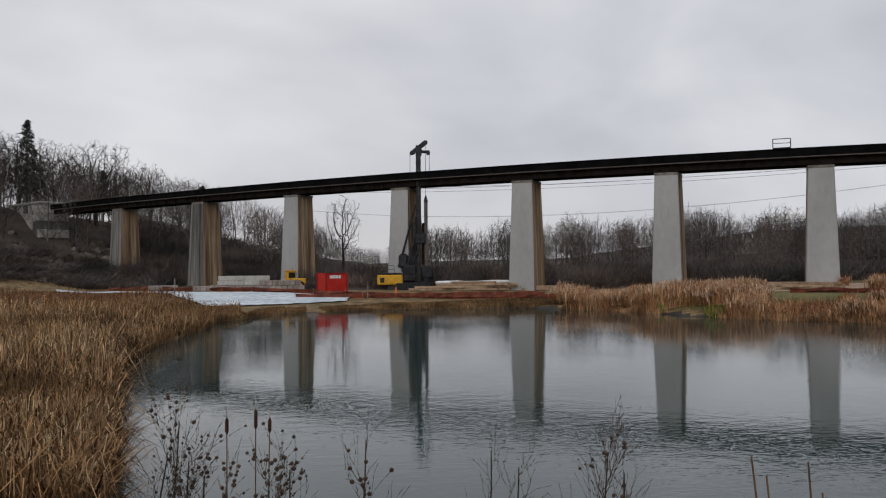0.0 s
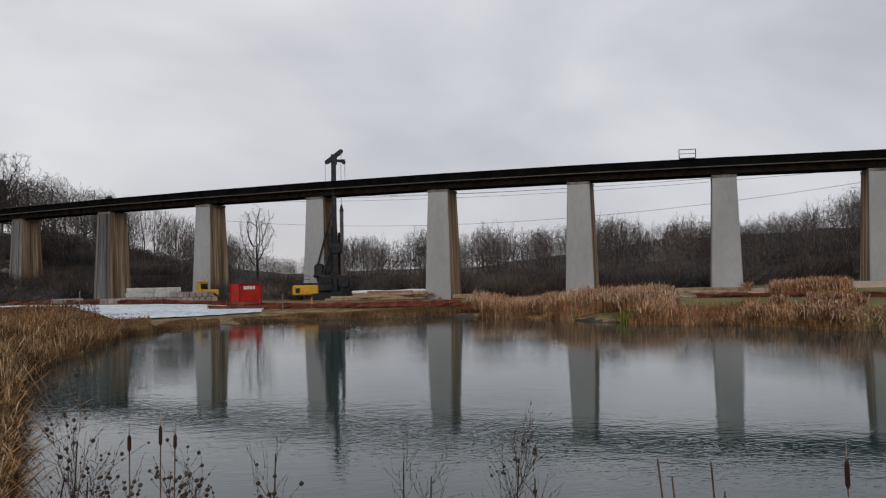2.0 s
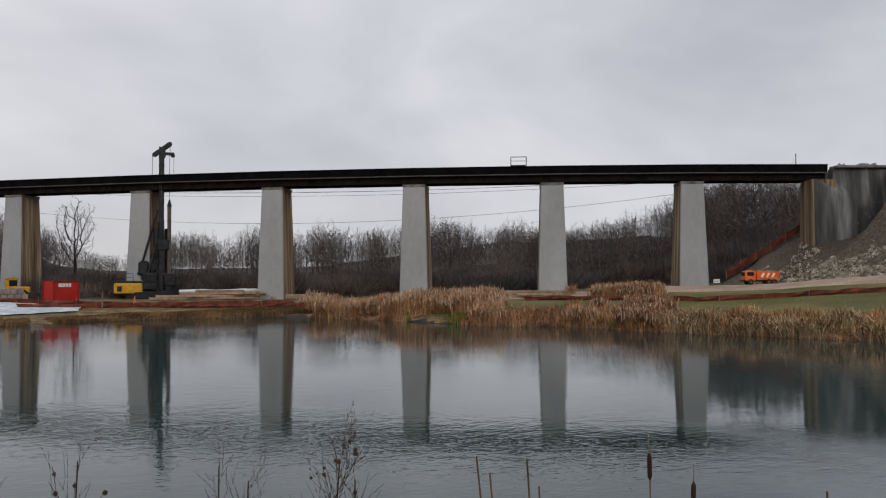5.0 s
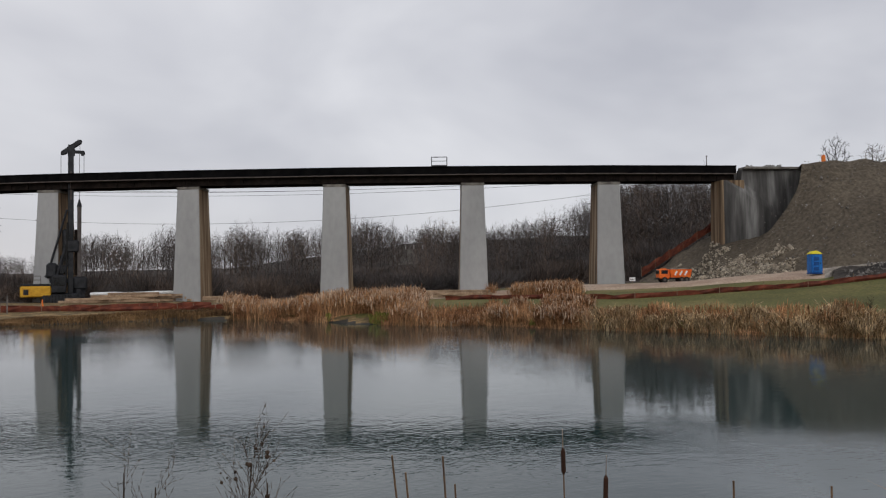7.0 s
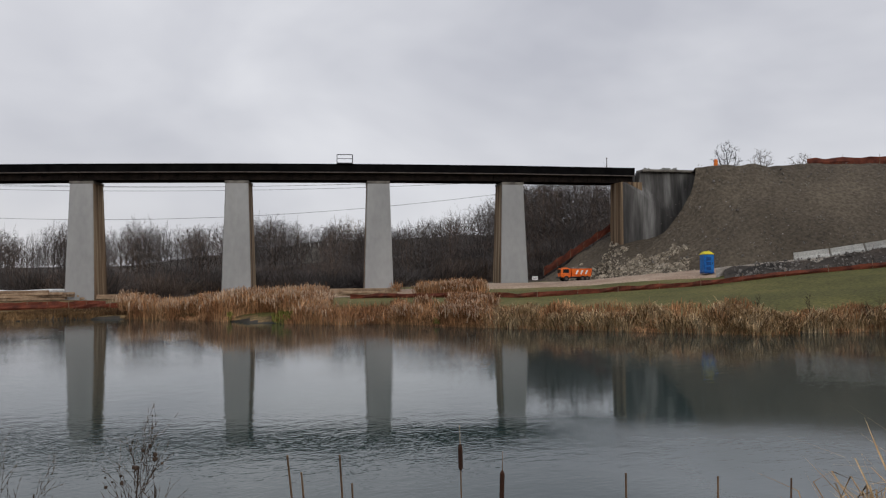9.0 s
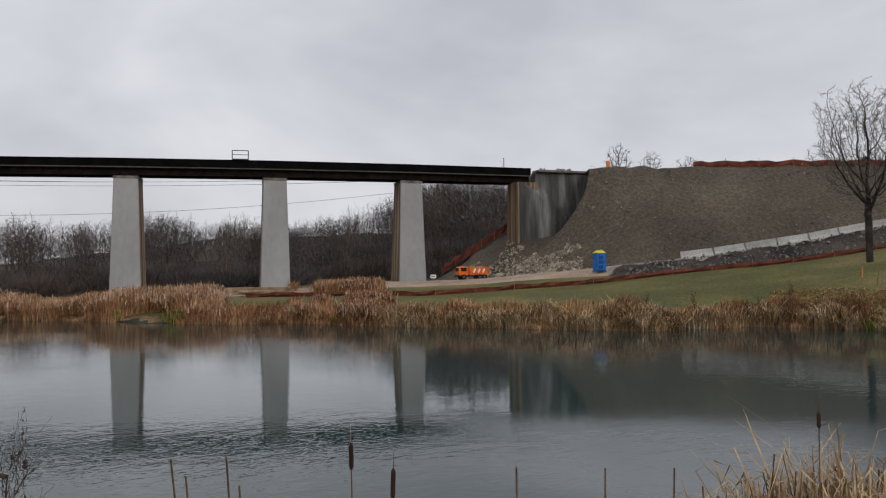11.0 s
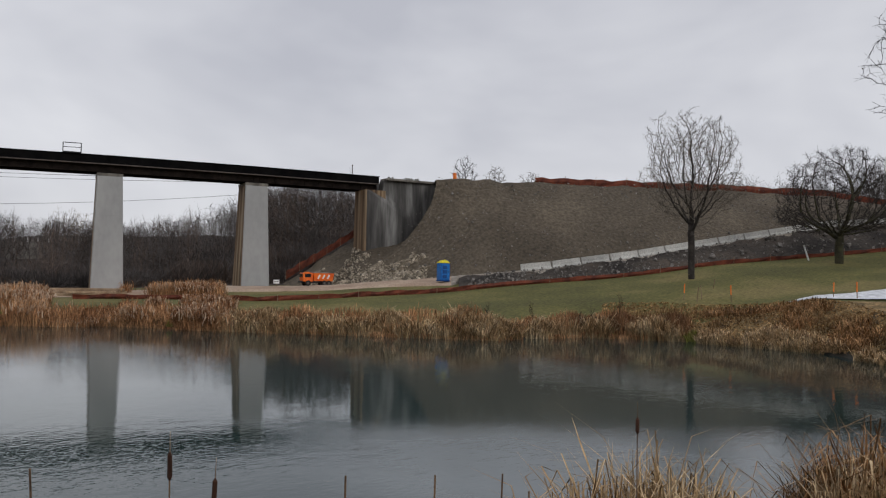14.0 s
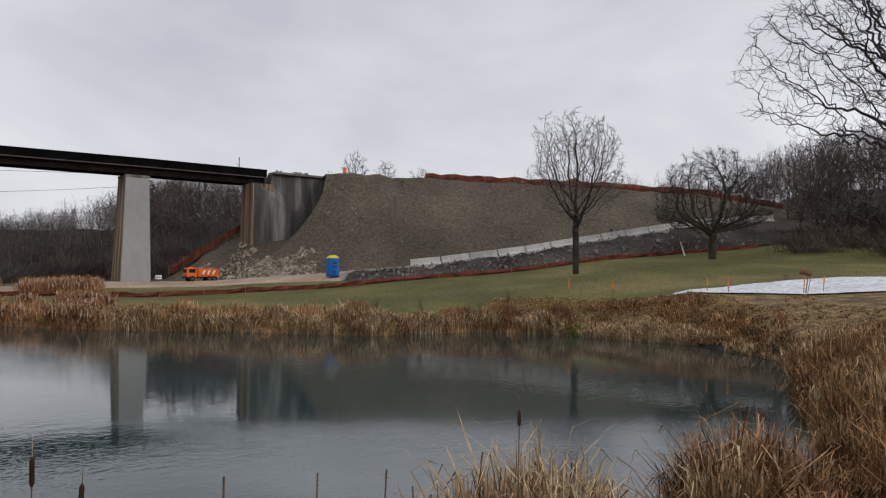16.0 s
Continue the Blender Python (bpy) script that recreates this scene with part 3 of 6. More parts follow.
# left-hand abutment: patched blocks on the bluff
al = thing("abutment_west", arc_pose(-82.0, 0), "pale patched concrete abutment on the bluff", "abutment", kind="structure")
random.seed(11)
for row in range(4):
    x = -14.0
    while x < 1.0:
        w = random.uniform(1.8, 3.4)
        x1 = min(x + w, 1.6)
        part("block", bx(x + 0.02, x1 - 0.02, -3.6 + random.uniform(-.08, .08), 2.5, 11.2 + row * 1.75, 12.92 + row * 1.75, bevel=0.06),
             M["patch"] if random.random() < 0.65 else M["abutment"], al)
        x = x1
part("coping", bx(-14.2, 1.9, -3.9, 2.7, 18.2, 18.7, bevel=0.08), M["patch"], al)
part("footing", bx(-13, 1.2, -3.0, 2.5, 6.0, 11.2), M["abutment"], al)

# ---- embankment, haul road, rubble ----
CREST = [(43.2, 113.5, 17.5), (46, 114, 17.5), (52, 118, 17.5), (58, 123, 17.6), (64, 130, 17.6), (70, 139, 17.4), (76, 152, 15.5), (82, 165, 13.4)]
TOE = [(38.5, 108, 3.2), (42, 103, 3.9), (46, 99.5, 4.4), (52, 101, 5.4), (58, 106, 7.0), (64, 113, 9.2), (70, 122, 11.6), (76, 136, 13.0), (82, 150, 13.2)]


def along(tab, az):
    return [float(np.interp(az, [t[0] for t in tab], [t[i] for t in tab])) for i in (1, 2)]


def strip(name, cols, rows_at, material, label, category, bumps=0.0, scale=0.25, seed=0.0):
    """A surface lofted across: rows_at(u) gives the profile points."""
    verts, faces = [], []
    n = len(rows_at(cols[0]))
    for u in cols:
        for k, v in enumerate(rows_at(u)):
            q = Vector(v)
            if bumps:
                q.z += bumps * noise.noise(q * scale + Vector((seed, 0, 0))) + 0.35 * bumps * noise.noise(q * scale * 4)
            verts.append(q)
    for i in range(len(cols) - 1):
        for j in range(n - 1):
            faces.append((i * n + j, (i + 1) * n + j, (i + 1) * n + j + 1, i * n + j + 1))
    ob = mesh_ob(name, verts, faces, material, smooth=True)
    return tagged(ob, label, category, kind="structure")


def bank_rows(az):
    dc, zc = along(CREST, az)
    low = az - 6.0 * math.exp(-(az - 45.0) / 5.0)
    dt, zt = along(TOE, low)
    out = []
    for k in range(15):
        f = k / 14
        w = low + (az - 0.15 - low) * (1 - (1 - f) ** 2.2)
        out.append(polar(w, dt + (dc - dt) * f, zt - 0.4 + (zc - zt + 0.4) * f))
    for k, q in enumerate(out):
        q.z += 0.5 * math.sin(math.pi * k / 14)
    out.append(polar(az - 0.3, dc + 5, zc + 0.1))
    out.append(polar(az - 0.5, dc + 22, zc - 8))
    return out


strip("embankment", np.arange(45.0, 79, 0.4), bank_rows, M["fill"], "bare brown earth-fill railway embankment", "embankment", 0.35, 0.5)


def spill_rows(az):
    # loose cone of fill under the abutment
    k = (az - 34.5) / 11.5
    zt = 2.6 + 1.6 * k
    dt = 113 - 13.0 * min(1, k * 1.3)
    top = 3.2 + 7.2 * max(0.0, min(1.0, (az - 34.5) / 5.2))
    a, b = polar(az, dt, zt - 0.4), polar(az + 0.4, 120.5, top)
    return [a.lerp(b, q / 10) for q in range(11)] + [polar(az + 0.4, 130, top - 0.5)]


strip("spill_slope", np.arange(34.5, 46.4, 0.3), spill_rows, M["fill"], "loose earth slope below the abutment", "slope", 0.5, 0.4, 9)


def road_rows(az):
    if az > 46:
        dt, zt = along(TOE, az)
        return [polar(az, dt - 6, zt - 1.2), polar(az, dt - 5.5, zt - 0.15), polar(az, dt - 2.5, zt), polar(az, dt + 1.0, zt)]
    k = (az - 14) / 32
    d1 = 112 - 12 * k ** 2 - (2 if az < 30 else 0)
    d0 = d1 - (9 - 1.5 * k)
    z0, z1 = (ground_z(*polar(az, d)[:2]) + 0.22 for d in (d0, d1))
    z1 = max(z1, 4.4 * max(0, (az - 36) / 10)) if az > 36 else z1
    return [polar(az, d0 - 0.8, z0 - 0.5), polar(az, d0, z0), polar(az, (d0 + d1) / 2, (z0 + z1) / 2 + 0.08), polar(az, d1, z1)]


strip("haul_road_low", np.arange(14, 46.5, 0.5), road_rows, M["track"], "tan gravel construction track beside the piers", "road", 0.08, 0.5)
strip("haul_road_ramp", np.arange(46, 79.2, 0.5), road_rows, M["gravel"], "pale gravel ramp climbing beside the embankment", "road", 0.08, 0.5)


def shoulder_rows(az):
    dt, zt = along(TOE, az)
    p = polar(az, dt - 5.4, zt - 0.16)
    df = fence_d(az)
    q = on_ground(az, df + 0.6)
    q.z += 0.1
    return [q, q.lerp(p, 0.35), q.lerp(p, 0.7), p]


FENCE = [(-2, 107), (8, 104), (14, 99), (24, 92), (33.4, 82), (44.3, 85), (55.2, 92), (61.6, 97), (68.1, 105), (74, 112)]


def fence_d(az):
    return lerp(FENCE, az)


strip("rubble_shoulder", np.arange(46.5, 79.2, 0.5), shoulder_rows, M["bluff"], "dark stony shoulder below the ramp", "slope", 0.45, 0.8)


def scatter_stones(name, spots, size, material, label, seed):
    """Loose angular stones, each its own island."""
    rng = np.random.default_rng(seed)
    verts, faces = [], []
    base = np.array([(-1, -1, -0.7), (1, -1, -0.7), (1, 1, -0.7), (-1, 1, -0.7), (-0.8, -0.7, 0.8), (0.7, -0.8, 0.6), (0.8, 0.7, 0.8), (-0.7, 0.8, 0.6)], float)
    quads = ((0, 3, 2, 1), (4, 5, 6, 7), (0, 1, 5, 4), (1, 2, 6, 5), (2, 3, 7, 6), (3, 0, 4, 7))
    for p in spots:
        s = size * rng.lognormal(0, 0.45)
        v = base * rng.uniform(0.6, 1.2, (8, 3)) * s * rng.uniform(0.6, 1.3, 3)
        r = np.array(Euler(rng.uniform(-3, 3, 3)).to_matrix())
        k = len(verts)
        verts += [tuple(q) for q in (v @ r.T + np.array(p))]
        faces += [tuple(i + k for i in q) for q in quads]
    return tagged(mesh_ob(name, verts, faces, material), label, "stones", kind="stuff")


rs = np.random.default_rng(3)
spots = []
while len(spots) < 3600:
    az = rs.uniform(36.5, 45.8)
    k = rs.uniform(0, 1) ** 1.4
    rows = spill_rows(az)
    p = rows[0].lerp(rows[10], min(0.98, k))
    if noise.noise(p * 0.16) + 0.35 * noise.noise(p * 0.5) > (0.0 if az < 41 else -0.25) and not (k > 0.55 and az < 39):
        p.z += 0.15
        spots.append(p)
while len(spots) < 6200:
    u, k = 45.0 + 9 * rs.uniform(0, 1) ** 1.5, rs.uniform(0, 1)
    rows = bank_rows(u)
    i = int(k * 7.5)
    p = rows[i].lerp(rows[i + 1], k * 7.5 - i)
    az = math.degrees(math.atan2(p.x, p.y))
    if k < 0.8 - 0.1 * (az - 40) and az < 45.6 + 1.6 * noise.noise(p * 0.35) and noise.noise(p * 0.16) + 0.4 * noise.noise(p * 0.5) > 0.10 * (az - 44) + 0.02 + 0.5 * max(0, k - 0.5):
        p.z += 0.12
        spots.append(p)
scatter_stones("rubble", spots, 0.066, M["rubble"], "pale broken limestone rubble on the slope", 4)
spots = []
for i in range(700):
    az = rs.uniform(47, 73)
    rows = shoulder_rows(az)
    spots.append(rows[0].lerp(rows[3], rs.uniform(0.05, 1)) + Vector((0, 0, 0.2)))
scatter_stones("shoulder_stones", spots, 0.085, M["darkrock"], "broken grey stone on the road shoulder", 6)
spots = []
for i in range(1500):
    az = rs.uniform(45.2, 70)
    rows = bank_rows(az)
    spots.append(rows[0].lerp(rows[14], rs.uniform(0.0, 1)) + Vector((0, 0, 0.45)))
scatter_stones("bank_stones", spots, 0.05, M["darkrock"], "scattered stones on the embankment face", 8)

# concrete road barriers along the ramp
def build_barrier(m, first=None):
    if first:
        return copy_thing(first, m)
    root = thing("road_barrier", m, "pale grey precast concrete road barrier on the ramp", "barrier", "barriers along the ramp")
    b = bmesh.new()
    prof = [(-0.3, 0), (-0.3, 0.08), (-0.14, 0.33), (-0.08, 0.82), (0.08, 0.82), (0.14, 0.33), (0.3, 0.08), (0.3, 0)]
    e0 = [b.verts.new((-1.72, y, z)) for y, z in prof]
    e1 = [b.verts.new((1.72, y, z)) for y, z in prof]
    b.faces.new(e0), b.faces.new(e1[::-1])
    for i in range(8):
        b.faces.new((e0[i], e1[i], e1[(i + 1) % 8], e0[(i + 1) % 8]))
    bmesh.ops.recalc_face_normals(b, faces=b.faces)
    part("body", b, M["paleblock"], root)
    part("lifting_loop", tb((-0.6, 0, 0.82), (-0.6, 0, 0.9), 0.04), M["rigblack"], root)
    part("lifting_loop", tb((0.6, 0, 0.82), (0.6, 0, 0.9), 0.04), M["rigblack"], root)
    return root


first, az = None, 50.6
while az < 73.5:
    def edge(a):
        r = road_rows(a)
        return r[1].lerp(r[2], 0.12)
    p = edge(az)
    step = 0.05
    while (edge(az + step) - p).length < 3.6:
        step += 0.03
    q = edge(az + step)
    mid = (p + q) / 2
    d = q - p
    first = build_barrier(Matrix.Translation((mid.x, mid.y, mid.z + 0.02)) @ d.to_track_quat("X", "Z").to_matrix().to_4x4(), first) if first is None else (
        build_barrier(Matrix.Translation((mid.x, mid.y, mid.z + 0.02)) @ d.to_track_quat("X", "Z").to_matrix().to_4x4(), first) and first)
    az += step


# orange-red barrier fences, sagging between stakes
def build_fence(line, height, label, seed):
    root = thing("mesh_fence", Matrix.Translation(line[0]), label, "fence")
    inv = Matrix.Translation(line[0]).inverted()
    rng = np.random.default_rng(seed)
    verts, faces = [], []
    for i, p in enumerate(line):
        sag = height * (0.88 + 0.12 * abs(math.cos(i * math.pi / 4))) * rng.uniform(0.85, 1.08)
        q = inv @ p
        j = rng.uniform(-0.12, 0.12)
        for z, o in ((0.0, 0.1), (0.5, j), (1.0, 0)):
            verts.append((q.x + o, q.y + o, q.z - 0.05 + sag * z))
    for i in range(len(line) - 1):
        for j in range(2):
            faces.append((3 * i + j, 3 * i + 3 + j, 3 * i + 4 + j, 3 * i + 1 + j))
    ob = mesh_ob("mesh", verts, faces, M["fence"], root)
    sol = ob.modifiers.new("thickness", "SOLIDIFY")
    sol.thickness = 0.03
    for i in range(0, len(line), 4):
        q = inv @ line[i]
        part("stake", tb((q.x, q.y, q.z - 0.1), (q.x + rng.uniform(-.06, .06), q.y, q.z + height + 0.25), 0.03, 0.025, n=6), M["stake"], root)
    return root


def fence_line(a0, a1, fd, step=0.6, lift=0.0):
    out = []
    a = a0
    while a < a1:
        d = fd(a)
        p = on_ground(a, d)
        p.z += lift
        out.append(p)
        a += math.degrees(step / d) * 1.6
    return out


build_fence(fence_line(22, 73.5, fence_d), 0.55, "dark orange-red plastic mesh fence along the lawn", 1)
build_fence(fence_line(-21.5, 7.5, lambda a: float(np.interp(a, [-21.5, -15, -8, 0, 8], [140, 118, 104, 96, 93]))), 0.6, "sagging orange-red mesh fence in front of the work site", 2)
build_fence(fence_line(-10, 7, lambda a: 99.0), 0.65, "second orange-red mesh fence round stored timber", 12)
crest_line = [polar(a, along(CREST, a)[0] + 1, along(CREST, a)[1] + 0.05) for a in np.arange(51.5, 75, 0.5)]
build_fence(crest_line, 1.0, "orange-red mesh fence on the embankment crest", 3)
spill_line = [spill_rows(a)[10] + Vector((0, 0, 0.35)) for a in np.arange(34.6, 39.4, 0.22)]
build_fence(spill_line, 1.1, "orange-red mesh fence climbing beside the abutment", 4)


# white sheets laid on the ground
def sheet(name, corners, material, label, lift=0.06, n=14):
    """A sheet stretched between four bearings and distances, following the ground."""
    verts, faces = [], []
    c = [on_ground(*q) for q in corners]
    for i in range(n + 1):
        for j in range(n + 1):
            u, v = i / n, j / n
            p = c[0].lerp(c[1], u).lerp(c[3].lerp(c[2], u), v)
            w = 0.25 * noise.noise(p * 0.5)
            p.x += w
            p.y += w
            p.z = max(ground_z(p.x, p.y), 0) + lift + 0.05 * noise.noise(p * 1.3)
            verts.append(p)
    for i in range(n):
        for j in range(n):
            a = i * (n + 1) + j
            faces.append((a, a + n + 1, a + n + 2, a + 1))
    ob = mesh_ob(name, verts, faces, material, smooth=True)
    s = ob.modifiers.new("thickness", "SOLIDIFY")
    s.thickness = 0.02
    return tagged(ob, label, "ground sheet")


sheet("ground_sheet", [(-15.6, 89), (-6.6, 95), (-6.4, 100), (-18.5, 116)], M["white_sheet"], "pale blue-white geotextile sheet on the far bank", 0.15, 30)
sheet("ground_sheet", [(-24.5, 132), (-18, 116), (-17, 119), (-24.5, 138)], M["white_sheet"], "narrow white sheet edge in the grass", 0.12)
sheet("ground_sheet", [(67.3, 67.5), (86, 66), (86, 82), (73, 74)], M["membrane"], "white plastic sheet spread on the lawn", 0.12, 24)


# ---- bare trees ----
def grow(seed, height, spread, trunk, levels, first=0.25, up=0.35, kids=(5, 4, 4, 3), curl=0.25, crown=1.0):
    """Limb segments (a, b, ra, rb) of a bare tree."""
    rng = np.random.default_rng(seed)
    out = []

    def limb(p, d, length, r, lev):
        n = 5 if lev == 0 else 4 if lev < 3 else 3
        pts = [np.array(p)]
        for i in range(n):
            d = d + rng.normal(0, curl * (0.25 if lev == 0 else 1), 3) * 0.45
            d[2] += up * 0.28 * (lev > 0)
            d = d / np.linalg.norm(d)
            pts.append(pts[-1] + d * length / n)
        taper = 0.45 if lev == 0 else 0.3
        for i in range(n):
            out.append((pts[i], pts[i + 1], r * (1 - (1 - taper) * i / n), r * (1 - (1 - taper) * (i + 1) / n)))
        if lev >= levels:
            return
        k = kids[min(lev, len(kids) - 1)]
        lo = first if lev == 0 else 0.2
        for i in range(k):
            f = lo + (1 - lo) * (i + rng.uniform(0.1, 0.9)) / k
            s = min(n - 1, int(f * n))
            q = pts[s] + (pts[s + 1] - pts[s]) * (f * n - s)
            ax = pts[s + 1] - pts[s]
            ax /= np.linalg.norm(ax)
            side = np.cross(ax, rng.normal(0, 1, 3))
            side /= np.linalg.norm(side)
            ang = spread * rng.uniform(0.6, 1.15)
            nd = ax * math.cos(ang) + side * math.sin(ang)
            ll = length * (rng.uniform(0.5, 0.75) if lev else rng.uniform(0.42, 0.62) * crown * (1.15 - 0.5 * f))
            limb(q, nd, ll, r * (1 - (1 - taper) * f) * rng.uniform(0.45, 0.65), lev + 1)

    limb((0, 0, 0), np.array([0.0, 0, 1]), height * 0.78, trunk, 0)
    return out


def colony(points, stem, step, kill, tip=0.012, power=2.3, wob=0.15, sag=0.0, twigs=0, twig_len=0.4, seed=0):
    """Limbs that grow towards a cloud of points from a stem: arrays of ends and radii, thickest at the foot."""
    rng = np.random.default_rng(seed)
    cap = 24000
    nodes, parent, kids = np.zeros((cap, 3)), np.full(cap, -1), np.zeros(cap, int)
    n = len(stem)
    nodes[:n] = stem
    parent[1:n] = np.arange(n - 1)
    kids[:n - 1] = 1
    pts = np.array(points, float)
    nd, ni = np.full(len(pts), 1e9), np.zeros(len(pts), int)
    start = 0
    for turn in range(260):
        fresh = nodes[start:n]
        if len(fresh) == 0 or n > cap - 3000:
            break
        d2 = (pts ** 2).sum(1)[:, None] + (fresh ** 2).sum(1)[None] - 2 * pts @ fresh.T
        j = d2.argmin(1)
        m = d2[np.arange(len(pts)), j]
        near = m < nd
        nd[near], ni[near] = m[near], j[near] + start
        start = n
        live = (nd > kill * kill) & (kids[ni] < 4)
        pts, nd, ni = pts[live], nd[live], ni[live]
        if len(pts) == 0:
            break
        pull = pts - nodes[ni]
        pull /= np.linalg.norm(pull, axis=1)[:, None] + 1e-9
        acc = np.zeros((n, 3))
        np.add.at(acc, ni, pull)
        who = np.unique(ni)
        v = acc[who]
        v /= np.linalg.norm(v, axis=1)[:, None] + 1e-9
        v += rng.normal(0, wob, v.shape)
        v[:, 2] -= sag
        v /= np.linalg.norm(v, axis=1)[:, None] + 1e-9
        k = len(who)
        nodes[n:n + k] = nodes[who] + v * step
        parent[n:n + k] = who
        kids[who] += 1
        n += k
    nodes, parent = nodes[:n], parent[:n]
    area = np.zeros(n)
    for i in range(n - 1, 0, -1):
        if area[i] == 0:
            area[i] = tip ** power
        area[parent[i]] += area[i]
    r = area ** (1 / power)
    c = np.arange(1, n)
    p = parent[1:]
    a, b, ra, rb = nodes[p], nodes[c], np.minimum(r[p], r[c] * 1.3), r[c]
    if twigs:
        thin = np.where(rb < tip * 2.2)[0]
        src = np.repeat(thin, twigs)
        d = b[src] - a[src]
        d /= np.linalg.norm(d, axis=1)[:, None] + 1e-9
        d = d + rng.normal(0, 0.55, d.shape)
        d /= np.linalg.norm(d, axis=1)[:, None]
        e = b[src] + d * (twig_len * rng.uniform(0.4, 1.2, len(src)))[:, None]
        a, b = np.concatenate([a, b[src]]), np.concatenate([b, e])
        ra, rb = np.concatenate([ra, np.full(len(src), tip * 0.75)]), np.concatenate([rb, np.full(len(src), tip * 0.35)])
    return a, b, ra, rb


def limb_mesh(a, b, ra, rb, sides):
    """Open tubes along the limbs; one side gives flat slivers for far trees."""
    d = b - a
    d = d / (np.linalg.norm(d, axis=1)[:, None] + 1e-9)
    u = np.cross(d, np.array((0.31, 0.52, 0.79)))
    u /= np.linalg.norm(u, axis=1)[:, None] + 1e-9
    w = np.cross(d, u)
    n = len(a)
    if sides == 1:
        V = np.stack([a - u * ra[:, None], a + u * ra[:, None], b + u * rb[:, None], b - u * rb[:, None]], 1)
        return V.reshape(-1, 3), (np.arange(n) * 4)[:, None] + np.arange(4)[None]
    rings = []
    for c, r in ((a, ra), (b, rb)):
        for i in range(sides):
            t = 2 * math.pi * i / sides
            rings.append(c + (u * math.cos(t) + w * math.sin(t)) * r[:, None])
    V = np.stack(rings, 1).reshape(-1, 3)
    quad = np.array([(i, (i + 1) % sides, sides + (i + 1) % sides, sides + i) for i in range(sides)])
    F = (np.arange(n) * 2 * sides)[:, None, None] + quad[None]
    return V, F.reshape(-1, 4)


def array_mesh(name, V, F, material, smooth=False):
    """A mesh object from arrays of corners and equal-sided faces."""
    me = bpy.data.meshes.new(name)
    k = F.shape[1]
    me.vertices.add(len(V))
    me.vertices.foreach_set("co", V.astype(np.float32).ravel())
    me.loops.add(F.size)
    me.loops.foreach_set("vertex_index", F.astype(np.int32).ravel())
    me.polygons.add(len(F))
    me.polygons.foreach_set("loop_start", np.arange(0, F.size, k, dtype=np.int32))
    me.polygons.foreach_set("loop_total", np.full(len(F), k, dtype=np.int32))
    if smooth:
        me.polygons.foreach_set("use_smooth", np.ones(len(F), bool))
    me.materials.append(material)
    me.update(calc_edges=True)
    return new(name, me)


def cloud(seed, count, centre, rx, up, down, hollow=0.0, lumps=0.0):
    """Points in an egg-shaped crown; hollow keeps them towards the outside."""
    rng = np.random.default_rng(seed)
    v = rng.normal(0, 1, (count, 3))
    v /= np.linalg.norm(v, axis=1)[:, None]
    r = (hollow + (1 - hollow) * rng.uniform(0, 1, count)) ** 0.45
    if lumps:
        off = seed % 97
        r = r * np.array([1 + lumps * noise.noise(Vector(q) * 2.3 + Vector((off, 0, 0))) for q in v])
    p = v * r[:, None]
    p[:, 2] *= np.where(p[:, 2] > 0, up, down)
    p[:, :2] *= rx
    return p + np.array(centre)


def upright(seed, top, step, lean=0.03):
    rng = np.random.default_rng(seed)
    n = max(2, int(top / step))
    p = np.zeros((n + 1, 3))
    p[:, 2] = np.linspace(0, top, n + 1)
    p[1:, :2] = np.cumsum(rng.normal(0, lean * step, (n, 2)), axis=0)
    return p


def crowned_tree(name, where, label, limbs, limit, bark, twig, leaves=0, seed=0):
    """A tree thing: trunk and limbs, fine crown, and a few withered leaves where it keeps them."""
    root = thing(name, Matrix.Translation(where), label, "tree")
    a, b, ra, rb = limbs
    big = ra >= limit
    ob = array_mesh("trunk", *limb_mesh(a[big], b[big], ra[big], rb[big], 7), bark, True)
    ob.parent = root
    ob = array_mesh("crown", *limb_mesh(a[~big], b[~big], ra[~big], rb[~big], 3), twig)
    ob.parent = root
    tagged(ob, "crown of fine bare twigs")
    if leaves:
        rng = np.random.default_rng(seed + 7)
        tips = b[~big][rng.integers(0, (~big).sum(), leaves)]
        u, w = rng.normal(0, 1, (leaves, 3)), rng.normal(0, 1, (leaves, 3))
        s = rng.uniform(0.03, 0.07, leaves)[:, None]
        u, w = u / np.linalg.norm(u, axis=1)[:, None] * s, w / np.linalg.norm(w, axis=1)[:, None] * s
        V = np.stack([tips, tips + u, tips + u + w, tips + w], 1).reshape(-1, 3)
        ob = array_mesh("withered_leaves", V, (np.arange(leaves) * 4)[:, None] + np.arange(4)[None], M["russet"])
        ob.parent = root
        tagged(ob, "few withered brown leaves", kind="stuff")
    return root


